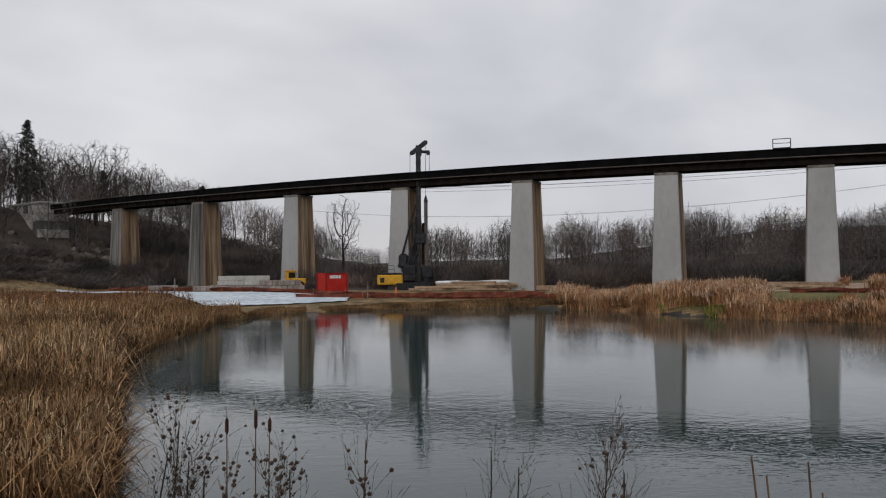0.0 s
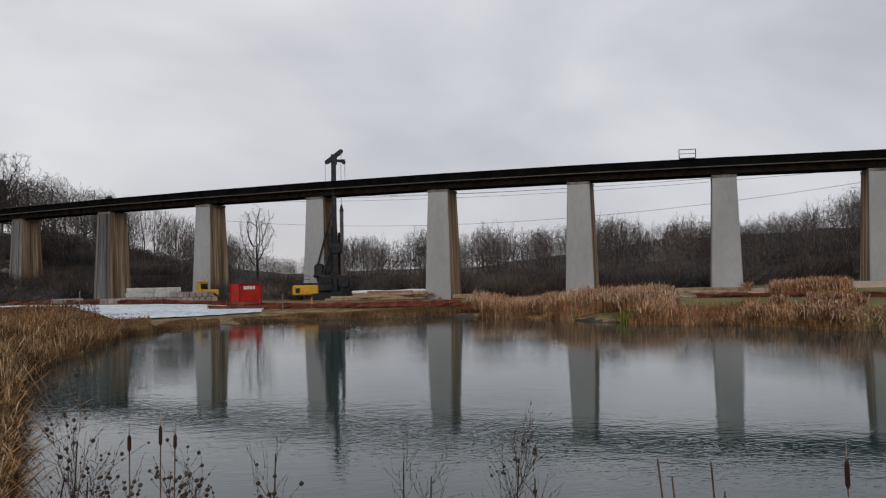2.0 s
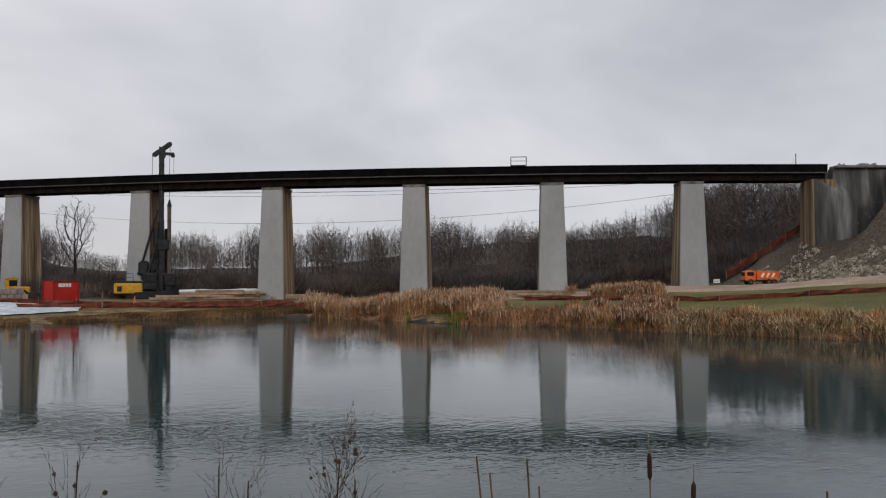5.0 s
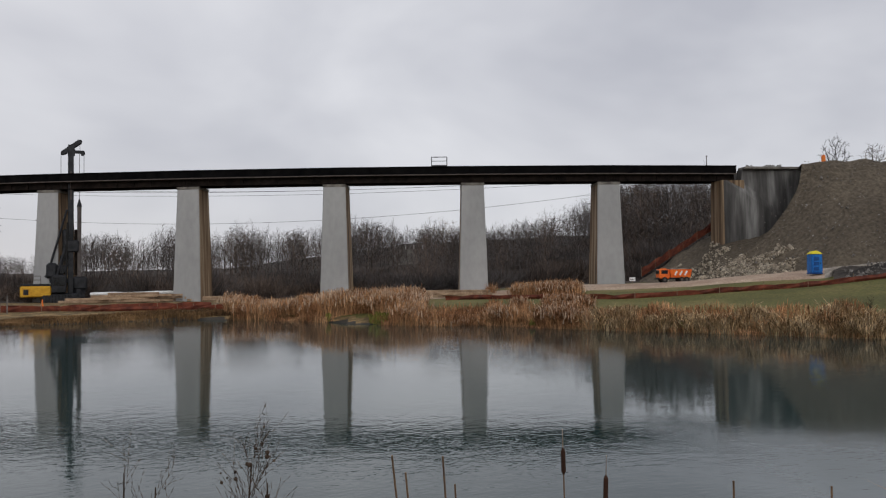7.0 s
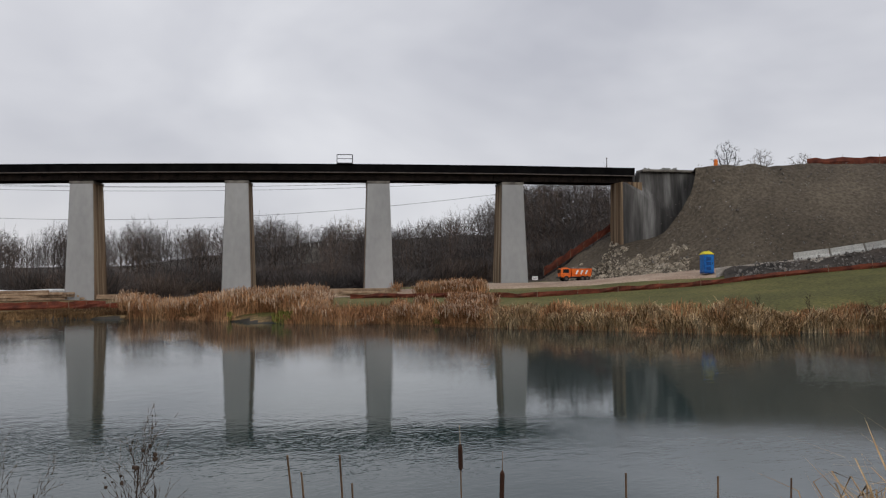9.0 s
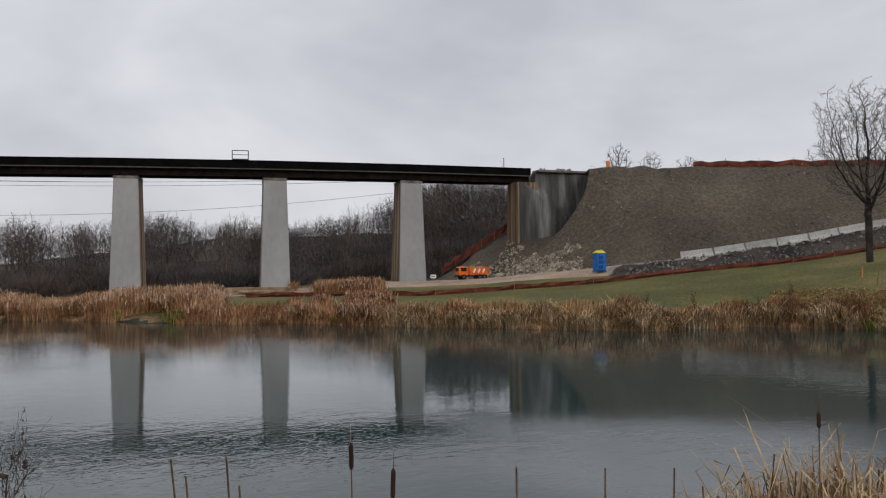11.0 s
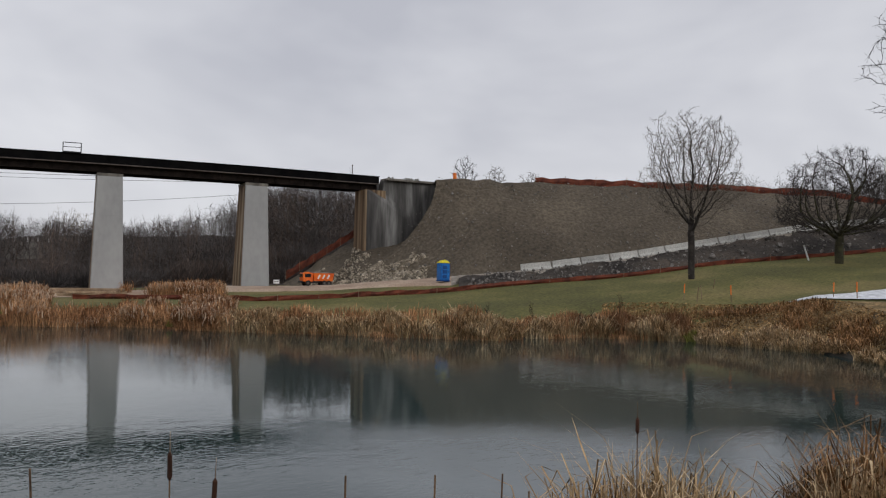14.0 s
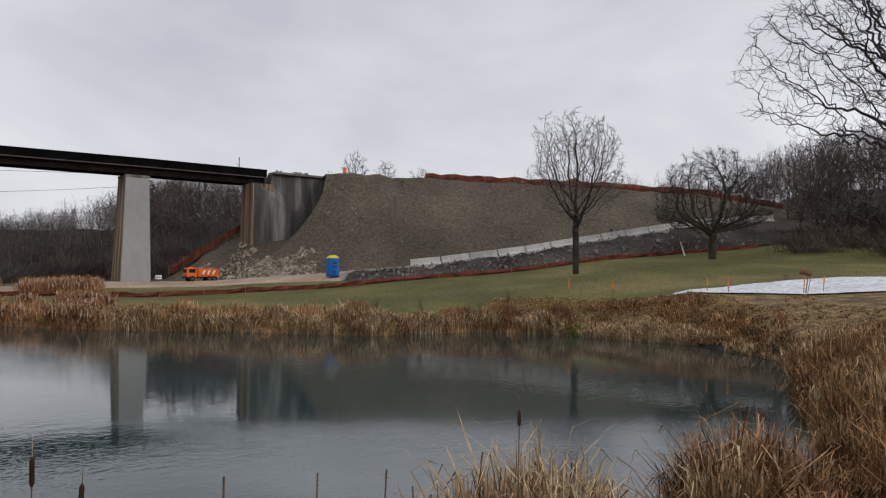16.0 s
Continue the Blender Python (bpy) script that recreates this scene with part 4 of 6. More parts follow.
def tree_arrays(segs, min_r=0.012, thin=0.035, sides=5):
    """Vertices and faces for limb segments: tubes for limbs, slivers for twigs."""
    verts, faces = [], []
    for a, b, ra, rb in segs:
        ra, rb = max(ra, min_r), max(rb, min_r * 0.8)
        d = b - a
        d = d / (np.linalg.norm(d) + 1e-9)
        u = np.cross(d, (0.3, 0.5, 0.8))
        u /= np.linalg.norm(u) + 1e-9
        v = np.cross(d, u)
        k = len(verts)
        n = sides if ra > thin * 2 else 3
        for i in range(n):
            c, s = math.cos(2 * math.pi * i / n), math.sin(2 * math.pi * i / n)
            verts.append(a + (u * c + v * s) * ra)
        if ra > thin:
            for i in range(n):
                c, s = math.cos(2 * math.pi * i / n), math.sin(2 * math.pi * i / n)
                verts.append(b + (u * c + v * s) * rb)
            for i in range(n):
                faces.append((k + i, k + (i + 1) % n, k + n + (i + 1) % n, k + n + i))
        else:
            verts.append(b)
            for i in range(3):
                faces.append((k + i, k + (i + 1) % 3, k + 3))
    return verts, faces


# the tall oval tree on the lawn
crowned_tree("lawn_tree", on_ground(61.65, 88) - Vector((0, 0, 0.2)), "tall bare oval-crowned tree with dark trunk on the lawn",
             colony(cloud(21, 3800, (0, 0, 10.7), 4.9, 6.0, 5.0, 0.15, 0.4), upright(21, 4.4, 0.3), 0.22, 0.33, 0.012, 2.1, 0.16, -0.06, 3, 0.42, 21),
             0.05, M["bark"], M["twig"], 120, 21)
# the spreading mossy tree
crowned_tree("lawn_tree", on_ground(70.3, 101) - Vector((0, 0, 0.2)), "bare spreading tree with mossy trunk at the lawn edge",
             colony(cloud(33, 4600, (0, 0, 5.6), 6.7, 7.0, 2.4, 0.3, 0.15), upright(33, 1.9, 0.3), 0.24, 0.34, 0.015, 2.1, 0.14, -0.06, 3, 0.6, 33),
             0.06, M["mossbark"], M["bark"])
# the near oak whose branches hang into view
crowned_tree("oak_tree", on_ground(86.6, 31) - Vector((0, 0, 0.3)), "large bare oak with crooked dark branches",
             colony(cloud(47, 4600, (0, 0, 10.2), 7.7, 8.5, 5.4, 0.2, 0.2), upright(47, 6.0, 0.3), 0.23, 0.34, 0.0085, 2.05, 0.42, 0.06, 2, 0.3, 47),
             0.03, M["bark"], M["bark"], 500, 47)
# slim tree behind the piers
crowned_tree("slim_tree", on_ground(-6.75, 165), "slim bare tree standing alone behind the piers",
             colony(cloud(52, 700, (0, 0, 11.8), 3.7, 5.2, 6.0, 0.2, 0.4), upright(52, 5.0, 0.4), 0.4, 0.6, 0.028, 2.3, 0.2, -0.1, 1, 0.6, 52),
             0.06, M["bark"], M["bark"], 160, 52)
# bluff-top trees
for az, d, h, sd, sp in ((-26.5, 205, 17, 61, 0.40), (-22.2, 208, 19.5, 62, 0.46), (-19.0, 225, 17, 63, 0.30), (-17.2, 225, 14.5, 64, 0.40),
                         (-24.6, 215, 17, 65, 0.36), (-29, 205, 18, 66, 0.42), (-20.5, 230, 15, 67, 0.36), (-27.6, 225, 18, 68, 0.40)):
    crowned_tree("bluff_tree", on_ground(az, d) - Vector((0, 0, 0.3)), "large bare tree on top of the wooded bluff",
                 colony(cloud(sd, 1400, (0, 0, h * 0.6), h * sp, h * 0.4, h * 0.32, 0.15, 0.4), upright(sd, h * 0.25, 0.5), 0.4, 0.55, 0.026, 2.2, 0.2, -0.04, 2, 0.8, sd),
                 0.1, M["bark"], M["bark"])
# small trees on the embankment
for az, d, h, sd in ((46.8, 123, 5.4, 71), (48.8, 124, 4.4, 72), (51.2, 128, 4.8, 73), (52.1, 130, 3.8, 74), (54.8, 131, 3.4, 75), (57.0, 133, 2.6, 76)):
    z = along(CREST, az)[1]
    crowned_tree("young_tree", polar(az, d, z - 1.2 - (0.9 if d > 126 else 0)), "small bare tree behind the embankment crest",
                 colony(cloud(sd, 200, (0, 0, h * 0.62), h * 0.4, h * 0.42, h * 0.35, 0.1, 0.3), upright(sd, 0.6, 0.2), 0.25, 0.4, 0.02, 2.3, 0.2, -0.08, 2, 0.5, sd),
                 0.05, M["bark"], M["bark"] if sd == 71 else M["twig"])


# spruces
def build_spruce(where, h, seed, label):
    rng = np.random.default_rng(seed)
    root = thing("spruce_tree", Matrix.Translation(where), label, "tree")
    part("trunk", tb((0, 0, 0), (0, 0, h), 0.28, 0.03, n=7), M["bark"], root)
    verts, faces = [], []
    z = h * 0.22
    while z < h:
        k = (h - z) / h
        r = 0.27 * h * k ** 0.8 * rng.uniform(0.7, 1.15) + 0.2
        for i in range(6):
            a = rng.uniform(0, 6.28)
            tip = np.array((math.cos(a) * r, math.sin(a) * r, z - 0.25 * r))
            st = np.array((0, 0, z))
            for j in range(7):
                f = rng.uniform(0.15, 1)
                p = st + (tip - st) * f
                e = p + rng.normal(0, 1, 3) * np.array((0.45, 0.45, 0.14)) - np.array((0, 0, 0.25))
                w = rng.normal(0, 0.16, 3)
                n = len(verts)
                verts += [p + w, p - w, e]
                faces.append((n, n + 1, n + 2))
        z += h * 0.022
    mesh_ob("crown", verts, faces, M["needle"], root, "dark green needles")


build_spruce(on_ground(-26.1, 212), 20.5, 5, "tall dark spruce among bare trees on the bluff")
build_spruce(on_ground(-15.8, 235), 14.0, 6, "dark evergreen showing above the bridge deck")
build_spruce(on_ground(-21.8, 232), 13.0, 7, "dark evergreen behind the bluff trees")
build_spruce(on_ground(60.4, 150), 10.5, 8, "dark evergreen behind the embankment crest")
build_spruce(on_ground(61.5, 152), 11.5, 9, "dark evergreen behind the embankment crest")
build_spruce(on_ground(62.3, 150), 10.0, 10, "dark evergreen behind the embankment crest")


# ---- far woods, one object for each stand ----
def stand(name, spots, protos, material, label, seed):
    rng = np.random.default_rng(seed)
    av, af, k = [], [], 0
    for p, h in spots:
        v, f = protos[rng.integers(len(protos))]
        a, s = rng.uniform(0, 6.28), h / 10.0
        c, q = math.cos(a), math.sin(a)
        r = np.array(((c, -q, 0), (q, c, 0), (0, 0, 1)))
        wide = max(s, 0.5)
        av.append(v @ r.T * np.array((wide * rng.uniform(0.8, 1.25), wide * rng.uniform(0.8, 1.25), s)) + np.array(p))
        af.append(f + k)
        k += len(v)
    return tagged(array_mesh(name, np.concatenate(av), np.concatenate(af), material), label, "woods", kind="stuff")


def proto(seed, rx, up, down, mid, bole, count=230):
    """A far tree ten metres tall."""
    a, b, ra, rb = colony(cloud(seed, count, (0, 0, mid), rx, up, down, 0.1, 0.4), upright(seed, bole, 0.5), 0.42, 0.58, 0.017, 2.25, 0.2, -0.08, 2, 0.8, seed)
    return limb_mesh(a, b, ra, rb, 1)


def bush(seed):
    """Many-stemmed scrub ten units tall."""
    rng = np.random.default_rng(seed)
    n = 115
    root = np.stack([rng.normal(0, 2.0, n), rng.normal(0, 2.0, n), np.zeros(n)], 1)
    top = root * rng.uniform(1.2, 2.2, (n, 1)) + np.stack([rng.normal(0, 1.2, n), rng.normal(0, 1.2, n), rng.uniform(4, 10, n)], 1)
    mid = root + (top - root) * 0.5 + rng.normal(0, 0.5, (n, 3))
    fork = mid + (top - mid) * 0.7 + rng.normal(0, 1.3, (n, 3))
    a, b = np.concatenate([root, mid, mid]), np.concatenate([mid, top, fork])
    r = np.full(len(a), 0.065)
    return limb_mesh(a, b, r, r * 0.6, 1)


ROUND = [proto(81 + i, *q) for i, q in enumerate(((3.0, 4.4, 4.4, 5.6, 1.8), (2.5, 4.6, 4.4, 5.4, 1.6), (3.5, 4.2, 3.8, 5.8, 2.0), (2.2, 4.8, 4.6, 5.2, 1.6), (2.8, 4.4, 4.2, 5.6, 2.2), (3.3, 3.9, 3.8, 6.0, 2.0)))]
TALL = [proto(91 + i, *q) for i, q in enumerate(((2.0, 4.4, 4.4, 5.6, 2.4), (1.7, 4.6, 4.8, 5.4, 2.0), (2.4, 4.2, 4.0, 5.8, 2.8)))]
BUSHES = [bush(101 + i) for i in range(4)]
rw = np.random.default_rng(9)
# how high the woods stand above the eye's level, in degrees, by bearing
SKYLINE = [(-34, 8.4), (-20, 7.0), (-14, 5.6), (-11, 4.3), (-8.3, 3.0), (-6.5, 1.7), (-4.2, 1.4), (-2, 2.2), (-0.4, 2.9), (2.7, 2.6), (4.5, 3.3), (7.4, 2.8),
           (8.5, 3.4), (11, 2.9), (16, 3.7), (19.6, 3.3), (21.5, 3.5), (25, 3.3), (29.5, 4.3), (31, 5.0), (34, 6.3), (37, 6.6), (39, 6.7), (44, 6.0), (58, 6.6), (62, 7.2),
           (67, 7.0), (71, 6.6), (73, 8.4), (77, 9.8), (95, 11)]


def wood_spots(count, a0, a1, d0, d1, k0, k1, most=18.0, least=2.5):
    """Trees whose tops reach between k0 and k1 of the skyline."""
    out = []
    for i in range(count):
        az, d = rw.uniform(a0, a1), math.sqrt(rw.uniform(d0 * d0, d1 * d1))
        p = on_ground(az, d)
        h = (4 + d * math.tan(radians(lerp(SKYLINE, az))) - p.z) * (k1 - (k1 - k0) * rw.uniform(0, 1) ** 1.5)
        if h > least:
            out.append(((p.x, p.y, p.z - 0.3), min(h, most)))
    return out


def scrub_spots(count, a0, a1, d0, d1, h0, h1):
    out = []
    for i in range(count):
        az, d = rw.uniform(a0, a1), rw.uniform(d0, d1)
        p = on_ground(az, d)
        out.append(((p.x, p.y, p.z - 0.2), rw.uniform(h0, h1)))
    return out


for wood, words, n in ((M["forest"], "grey", 1.0), (M["forest_brown"], "brown", 0.8), (M["forest_dark"], "dark", 0.7)):
    stand("far_woods", wood_spots(int(190 * n), -9, 22, 185, 300, 0.5, 1.14), ROUND, wood, words + " leafless woodland across the valley", 1)
    stand("far_woods", wood_spots(int(200 * n), 20, 44, 150, 270, 0.55, 1.05), ROUND + TALL[:1], wood, words + " leafless woodland on the valley side", 2)
    stand("bluff_woods", wood_spots(int(120 * n), -34, -8.5, 185, 270, 0.6, 1.0), TALL + ROUND[:2], wood, words + " bare straight trees on the bluff", 3)
    stand("scrub", scrub_spots(int(190 * n), -9, 36, 124, 200, 1.6, 4.2) + scrub_spots(int(110 * n), 31, 44, 140, 215, 2.0, 5.5), BUSHES, wood, words + " bare scrub at the wood's edge", 7)
    stand("bluff_scrub", scrub_spots(int(110 * n), -20.5, -9, 158, 225, 1.6, 4.5) + scrub_spots(int(60 * n), -31, -20.5, 148, 176, 0.8, 2.2), BUSHES, wood, words + " low bare scrub on the bluff face", 6)
stand("park_woods", wood_spots(70, 74.2, 95, 112, 150, 0.75, 1.03), ROUND, M["forest_dark"], "dark bare trees at the edge of the lawn", 4)
stand("park_woods", wood_spots(60, 73.8, 95, 115, 180, 0.7, 1.0), ROUND, M["forest_brown"], "brown bare trees behind the lawn", 14)
stand("park_woods", wood_spots(80, 72.8, 95, 135, 200, 0.7, 1.0), ROUND, M["forest"], "grey bare trees beyond the lawn", 15)
stand("park_scrub", scrub_spots(170, 73.2, 95, 106, 150, 0.9, 2.6), BUSHES, M["forest_brown"], "low brown scrub along the lawn's edge", 16)
stand("crest_woods", wood_spots(90, 60, 74, 185, 270, 0.8, 1.0), ROUND, M["forest"], "far bare trees behind the embankment", 5)
stand("willow_trees", [(tuple(on_ground(az, 262)), h) for az, h in ((21.0, 12.0), (21.8, 12.6), (22.5, 11.0))], ROUND, M["ochre"], "ochre-twigged willows above the woods", 8)


# ---- reeds and grasses ----
def blades(name, pts, heights, widths, lean, material, label, seed, droop=0.35, category="grass", thick=1.0, wind=(0.0, 0.0)):
    """Thin two-bend blades, one island each."""
    rng = np.random.default_rng(seed)
    n = len(pts)
    P = np.array([tuple(p) for p in pts], float)
    h = np.asarray(heights)[:, None]
    a = rng.uniform(0, 6.28, n)
    dirn = np.stack([np.cos(a), np.sin(a), np.zeros(n)], 1)
    ln = (np.abs(rng.normal(0, lean, n)))[:, None]
    off = dirn * ln * h + np.array((*wind, 0.0)) * h
    b = rng.uniform(0, 6.28, n)
    side = np.stack([np.cos(b), np.sin(b), np.zeros(n)], 1) * np.asarray(widths)[:, None] * 0.5
    z = np.array((0, 0, 1.0))
    up = np.sqrt(np.clip(1 - ln * ln * 0.6, 0.1, 1))
    m1 = P + off * 0.25 + z * h * 0.5 * up
    m2 = P + off * 0.65 + z * h * 0.85 * up
    tip = P + off * 1.15 + z * h * (1.0 - droop * rng.uniform(0, 1, (n, 1)) * np.clip(ln * 3, 0, 1)) * up
    V = np.stack([P - side, P + side, m1 - side, m1 + side, m2 - side * 0.7, m2 + side * 0.7, tip], 1).reshape(-1, 3)
    base = (np.arange(n) * 7)[:, None]
    tri = np.array(((0, 1, 3), (0, 3, 2), (2, 3, 5), (2, 5, 4), (4, 5, 6)))
    F = (base[:, :, None] + tri[None]).reshape(-1, 3)
    me = bpy.data.meshes.new(name)
    me.vertices.add(len(V))
    me.vertices.foreach_set("co", V.astype(np.float32).ravel())
    me.loops.add(F.size)
    me.loops.foreach_set("vertex_index", F.astype(np.int32).ravel())
    me.polygons.add(len(F))
    me.polygons.foreach_set("loop_start", np.arange(0, F.size, 3, dtype=np.int32))
    me.polygons.foreach_set("loop_total", np.full(len(F), 3, dtype=np.int32))
    me.materials.append(material)
    me.update(calc_edges=True)
    ob = tagged(new(name, me), label, category, kind="stuff")
    return tip


def bent_leaves(name, pts, heights, width, material, label, seed, lean=0.35, category="reeds"):
    """Long dead leaves that rise, arch over and snap down towards their tips."""
    rng = np.random.default_rng(seed)
    n = len(pts)
    P = np.array([tuple(p) for p in pts], float)
    h = np.asarray(heights)[:, None]
    a = rng.uniform(0, 6.28, n)
    out = np.stack([np.cos(a), np.sin(a), np.zeros(n)], 1)
    a2 = a + rng.normal(0, 0.7, n)
    out2 = np.stack([np.cos(a2), np.sin(a2), np.zeros(n)], 1)
    z = np.array((0, 0, 1.0))
    ln = np.abs(rng.normal(0, lean, (n, 1)))
    k = rng.uniform(0.5, 0.95, (n, 1))
    m = P + out * ln * h * 0.35 + z * h * k * 0.55
    apex = P + out * ln * h * 0.9 + z * h * k
    fall = rng.uniform(-0.75, 0.45, (n, 1))
    tip = apex + out2 * h * rng.uniform(0.12, 0.45, (n, 1)) + z * h * fall * 0.5
    tip[:, 2] = np.maximum(tip[:, 2], P[:, 2] + 0.03)
    b = a + 1.57 + rng.normal(0, 0.6, n)
    side = np.stack([np.cos(b), np.sin(b), np.zeros(n)], 1) * (width * rng.uniform(0.5, 1.4, n))[:, None] * 0.5
    V = np.stack([P - side, P + side, m - side, m + side, apex - side * 0.8, apex + side * 0.8, tip], 1).reshape(-1, 3)
    tri = np.array(((0, 1, 3), (0, 3, 2), (2, 3, 5), (2, 5, 4), (4, 5, 6)))
    F = ((np.arange(n) * 7)[:, None, None] + tri[None]).reshape(-1, 3)
    return tagged(array_mesh(name, V, F, material), label, category, kind="stuff")


rv = np.random.default_rng(14)


def shore_spots(count, a0, a1, lo, hi, clump=0.0, scale=0.25):
    """Spots past the shore, between lo and hi metres inland, thinned into clumps."""
    out = []
    tries = 0
    while len(out) < count and tries < count * 12:
        tries += 1
        az = rv.uniform(a0, a1)
        far = lerp(SHORE, az)
        d = far + rv.uniform(lo, hi)
        p = polar(az, d)
        if noise.noise(Vector((p.x * scale, p.y * scale, 0.5))) < clump - 0.5:
            continue
        p.z = max(ground_z(p.x, p.y), -0.1) - 0.03
        out.append(p)
    return out


def tallness(pts, lo, hi, scale=0.18):
    return np.array([lo + (hi - lo) * (0.5 + 0.5 * max(-1, min(1, 1.6 * noise.noise(Vector((p.x * scale, p.y * scale, 4.2)))))) * rv.uniform(0.7, 1.1) for p in pts])


# tall plumed reeds on the far shore
def reed_bed(a0, a1, lo, hi, count, h0, h1, seed):
    s = shore_spots(count, a0, a1, lo, hi, 0.3)
    hs = tallness(s, h0, h1)
    tips = blades("reed_bed", s, hs, np.full(len(s), 0.05), 0.3, M["reed"], "tall rusty-tan reeds along the far shore", seed, 0.3, "reeds")
    mid = [p + Vector((rv.normal(0, 0.2), rv.normal(0, 0.2), h * rv.uniform(0.1, 0.75))) for p, h in zip(s, hs)]
    blades("reed_leaves", mid, rv.uniform(0.5, 1.1, len(mid)), np.full(len(mid), 0.045), 0.8, M["reed"], "drooping rusty reed leaves", seed + 40, 0.9, "reeds")
    keep = tips[rv.uniform(0, 1, len(tips)) < 0.3]
    blades("reed_plumes", keep - np.array((0, 0, 0.28)), np.full(len(keep), 0.5), np.full(len(keep), 0.075), 0.45, M["plume"], "feathery pale reed plumes", seed + 1, 0.6, "reeds")


reed_bed(7.5, 12.5, -0.5, 7, 3500, 1.1, 2.1, 30)
reed_bed(12, 20.6, -0.8, 10, 12000, 1.1, 2.5, 31)
reed_bed(25.0, 31.5, -0.8, 6, 7500, 0.8, 2.0, 33)
reed_bed(20.2, 25.4, -0.7, 2.6, 2600, 0.4, 1.2, 37)
reed_bed(24.8, 31, 24, 32, 3500, 0.9, 1.7, 35)
# low bank fringe
s = shore_spots(16000, -16, 12, -0.4, 5, 0.1)
blades("bank_grass", s, tallness(s, 0.2, 0.75), np.full(len(s), 0.05), 0.35, M["tan"], "low dry tan grass along the far bank", 41, 0.5)
s = shore_spots(9000, 31, 57, -0.7, 2.2, 0.35, 0.5)
blades("bank_grass", s, tallness(s, 0.4, 1.8, 0.5), np.full(len(s), 0.05), 0.34, M["straw"], "straw-coloured reeds at the water's edge", 42, 0.9)
s = shore_spots(9000, 31, 60, -0.9, 1.4, 0.4, 0.45)
bent_leaves("bank_grass", s, tallness(s, 0.6, 2.0, 0.5), 0.06, M["straw"], "drooping straw-coloured reeds at the water's edge", 48, 0.4)
s = shore_spots(6000, 24, 58, 0.0, 3.0, 0.2, 0.5)
blades("bank_grass", s, tallness(s, 0.6, 1.9, 0.4), np.full(len(s), 0.05), 0.28, M["reed"], "russet reeds behind the water's edge", 43, 0.5)
s = shore_spots(5000, 57, 76, -0.4, 9, 0.4, 0.5)
blades("bank_grass", s, tallness(s, 0.12, 0.6, 0.35), np.full(len(s), 0.045), 0.5, M["tan"], "trampled dry grass on the leafy bank", 44, 0.8)
s = shore_spots(5000, 58, 75, -0.8, 0.9, 0.35, 0.5)
bent_leaves("bank_grass", s, tallness(s, 0.4, 1.3, 0.5), 0.05, M["straw"], "pale grass hanging over the bank's edge", 49, 0.5)
s = shore_spots(2500, 61, 76, 0.8, 8, 0.6, 0.4)
bent_leaves("bank_grass", s, tallness(s, 0.3, 0.9, 0.5), 0.05, M["amber"], "matted amber tufts on the leafy bank", 50, 0.6)
s = shore_spots(2500, 54, 61.5, 0.0, 2.5, 0.45, 0.6)
blades("bank_weeds", s, tallness(s, 0.6, 1.9, 0.4), np.full(len(s), 0.04), 0.35, M["russet"], "dark russet weeds on the bank", 45, 0.4, "weeds")
s = shore_spots(1500, 14, 62, -0.3, 0.8, 0.75, 0.35)
blades("sedge", s, tallness(s, 0.5, 1.0, 0.4), np.full(len(s), 0.06), 0.35, M["sedge"], "yellow-green sedge tufts at the water's edge", 46, 0.7)


# the left bank: deep tan grass
def bank_spots(count, a0, a1, d0, d1):
    out = []
    while len(out) < count:
        az, d = rv.uniform(a0, a1), d0 * (d1 / d0) ** rv.uniform(0, 1)
        if lerp(NEAR, az) < d < lerp(SHORE, az) - 0.4:
            continue
        p = polar(az, d)
        p.z = ground_z(p.x, p.y) - 0.03
        out.append(p)
    return out


s = bank_spots(36000, -31, -13.5, 13, 95)
hh = tallness(s, 0.7, 2.0, 0.12)
dd = np.array([math.hypot(p.x, p.y) for p in s])
blades("bank_grass", s, hh * np.interp(dd, [13, 45, 70, 95], [0.95, 0.8, 0.45, 0.25]), np.interp(dd, [13, 90], [0.022, 0.07]), 0.48, M["tan"], "dense dry tan grass on the near bank", 51, 0.7)
s = bank_spots(16000, -31, -14, 13, 85)
blades("bank_grass", s, tallness(s, 0.5, 1.6, 0.2) * np.interp([math.hypot(p.x, p.y) for p in s], [13, 45, 85], [1, 0.9, 0.4]), np.full(len(s), 0.035), 0.45, M["russet"], "dark russet grass among the tan", 52, 0.6)
s = bank_spots(9000, -31, -15, 13, 70)
bent_leaves("bank_grass", s, tallness(s, 0.9, 2.0, 0.2), 0.028, M["amber"], "arched amber reed leaves on the near bank", 54, 0.45, "grass")
s = bank_spots(5000, -31, -16, 13, 60)
blades("bank_grass", s, tallness(s, 0.9, 2.1, 0.2), np.full(len(s), 0.025), 0.35, M["straw"], "bleached straw blades in the bank grass", 53, 0.8)


rough = [p for p in bank_spots(7000, -31, -16.5, 92, 142)
         if p.length < 112 - 2.46 * (math.degrees(math.atan2(p.x, p.y)) + 18) or p.length > 126 - 2.46 * (math.degrees(math.atan2(p.x, p.y)) + 18)]
blades("bank_grass", rough, tallness(rough, 0.2, 0.8, 0.12), np.full(len(rough), 0.075), 0.45, M["russet"], "dark rough weeds on the flat below the bluff", 55, 0.6)


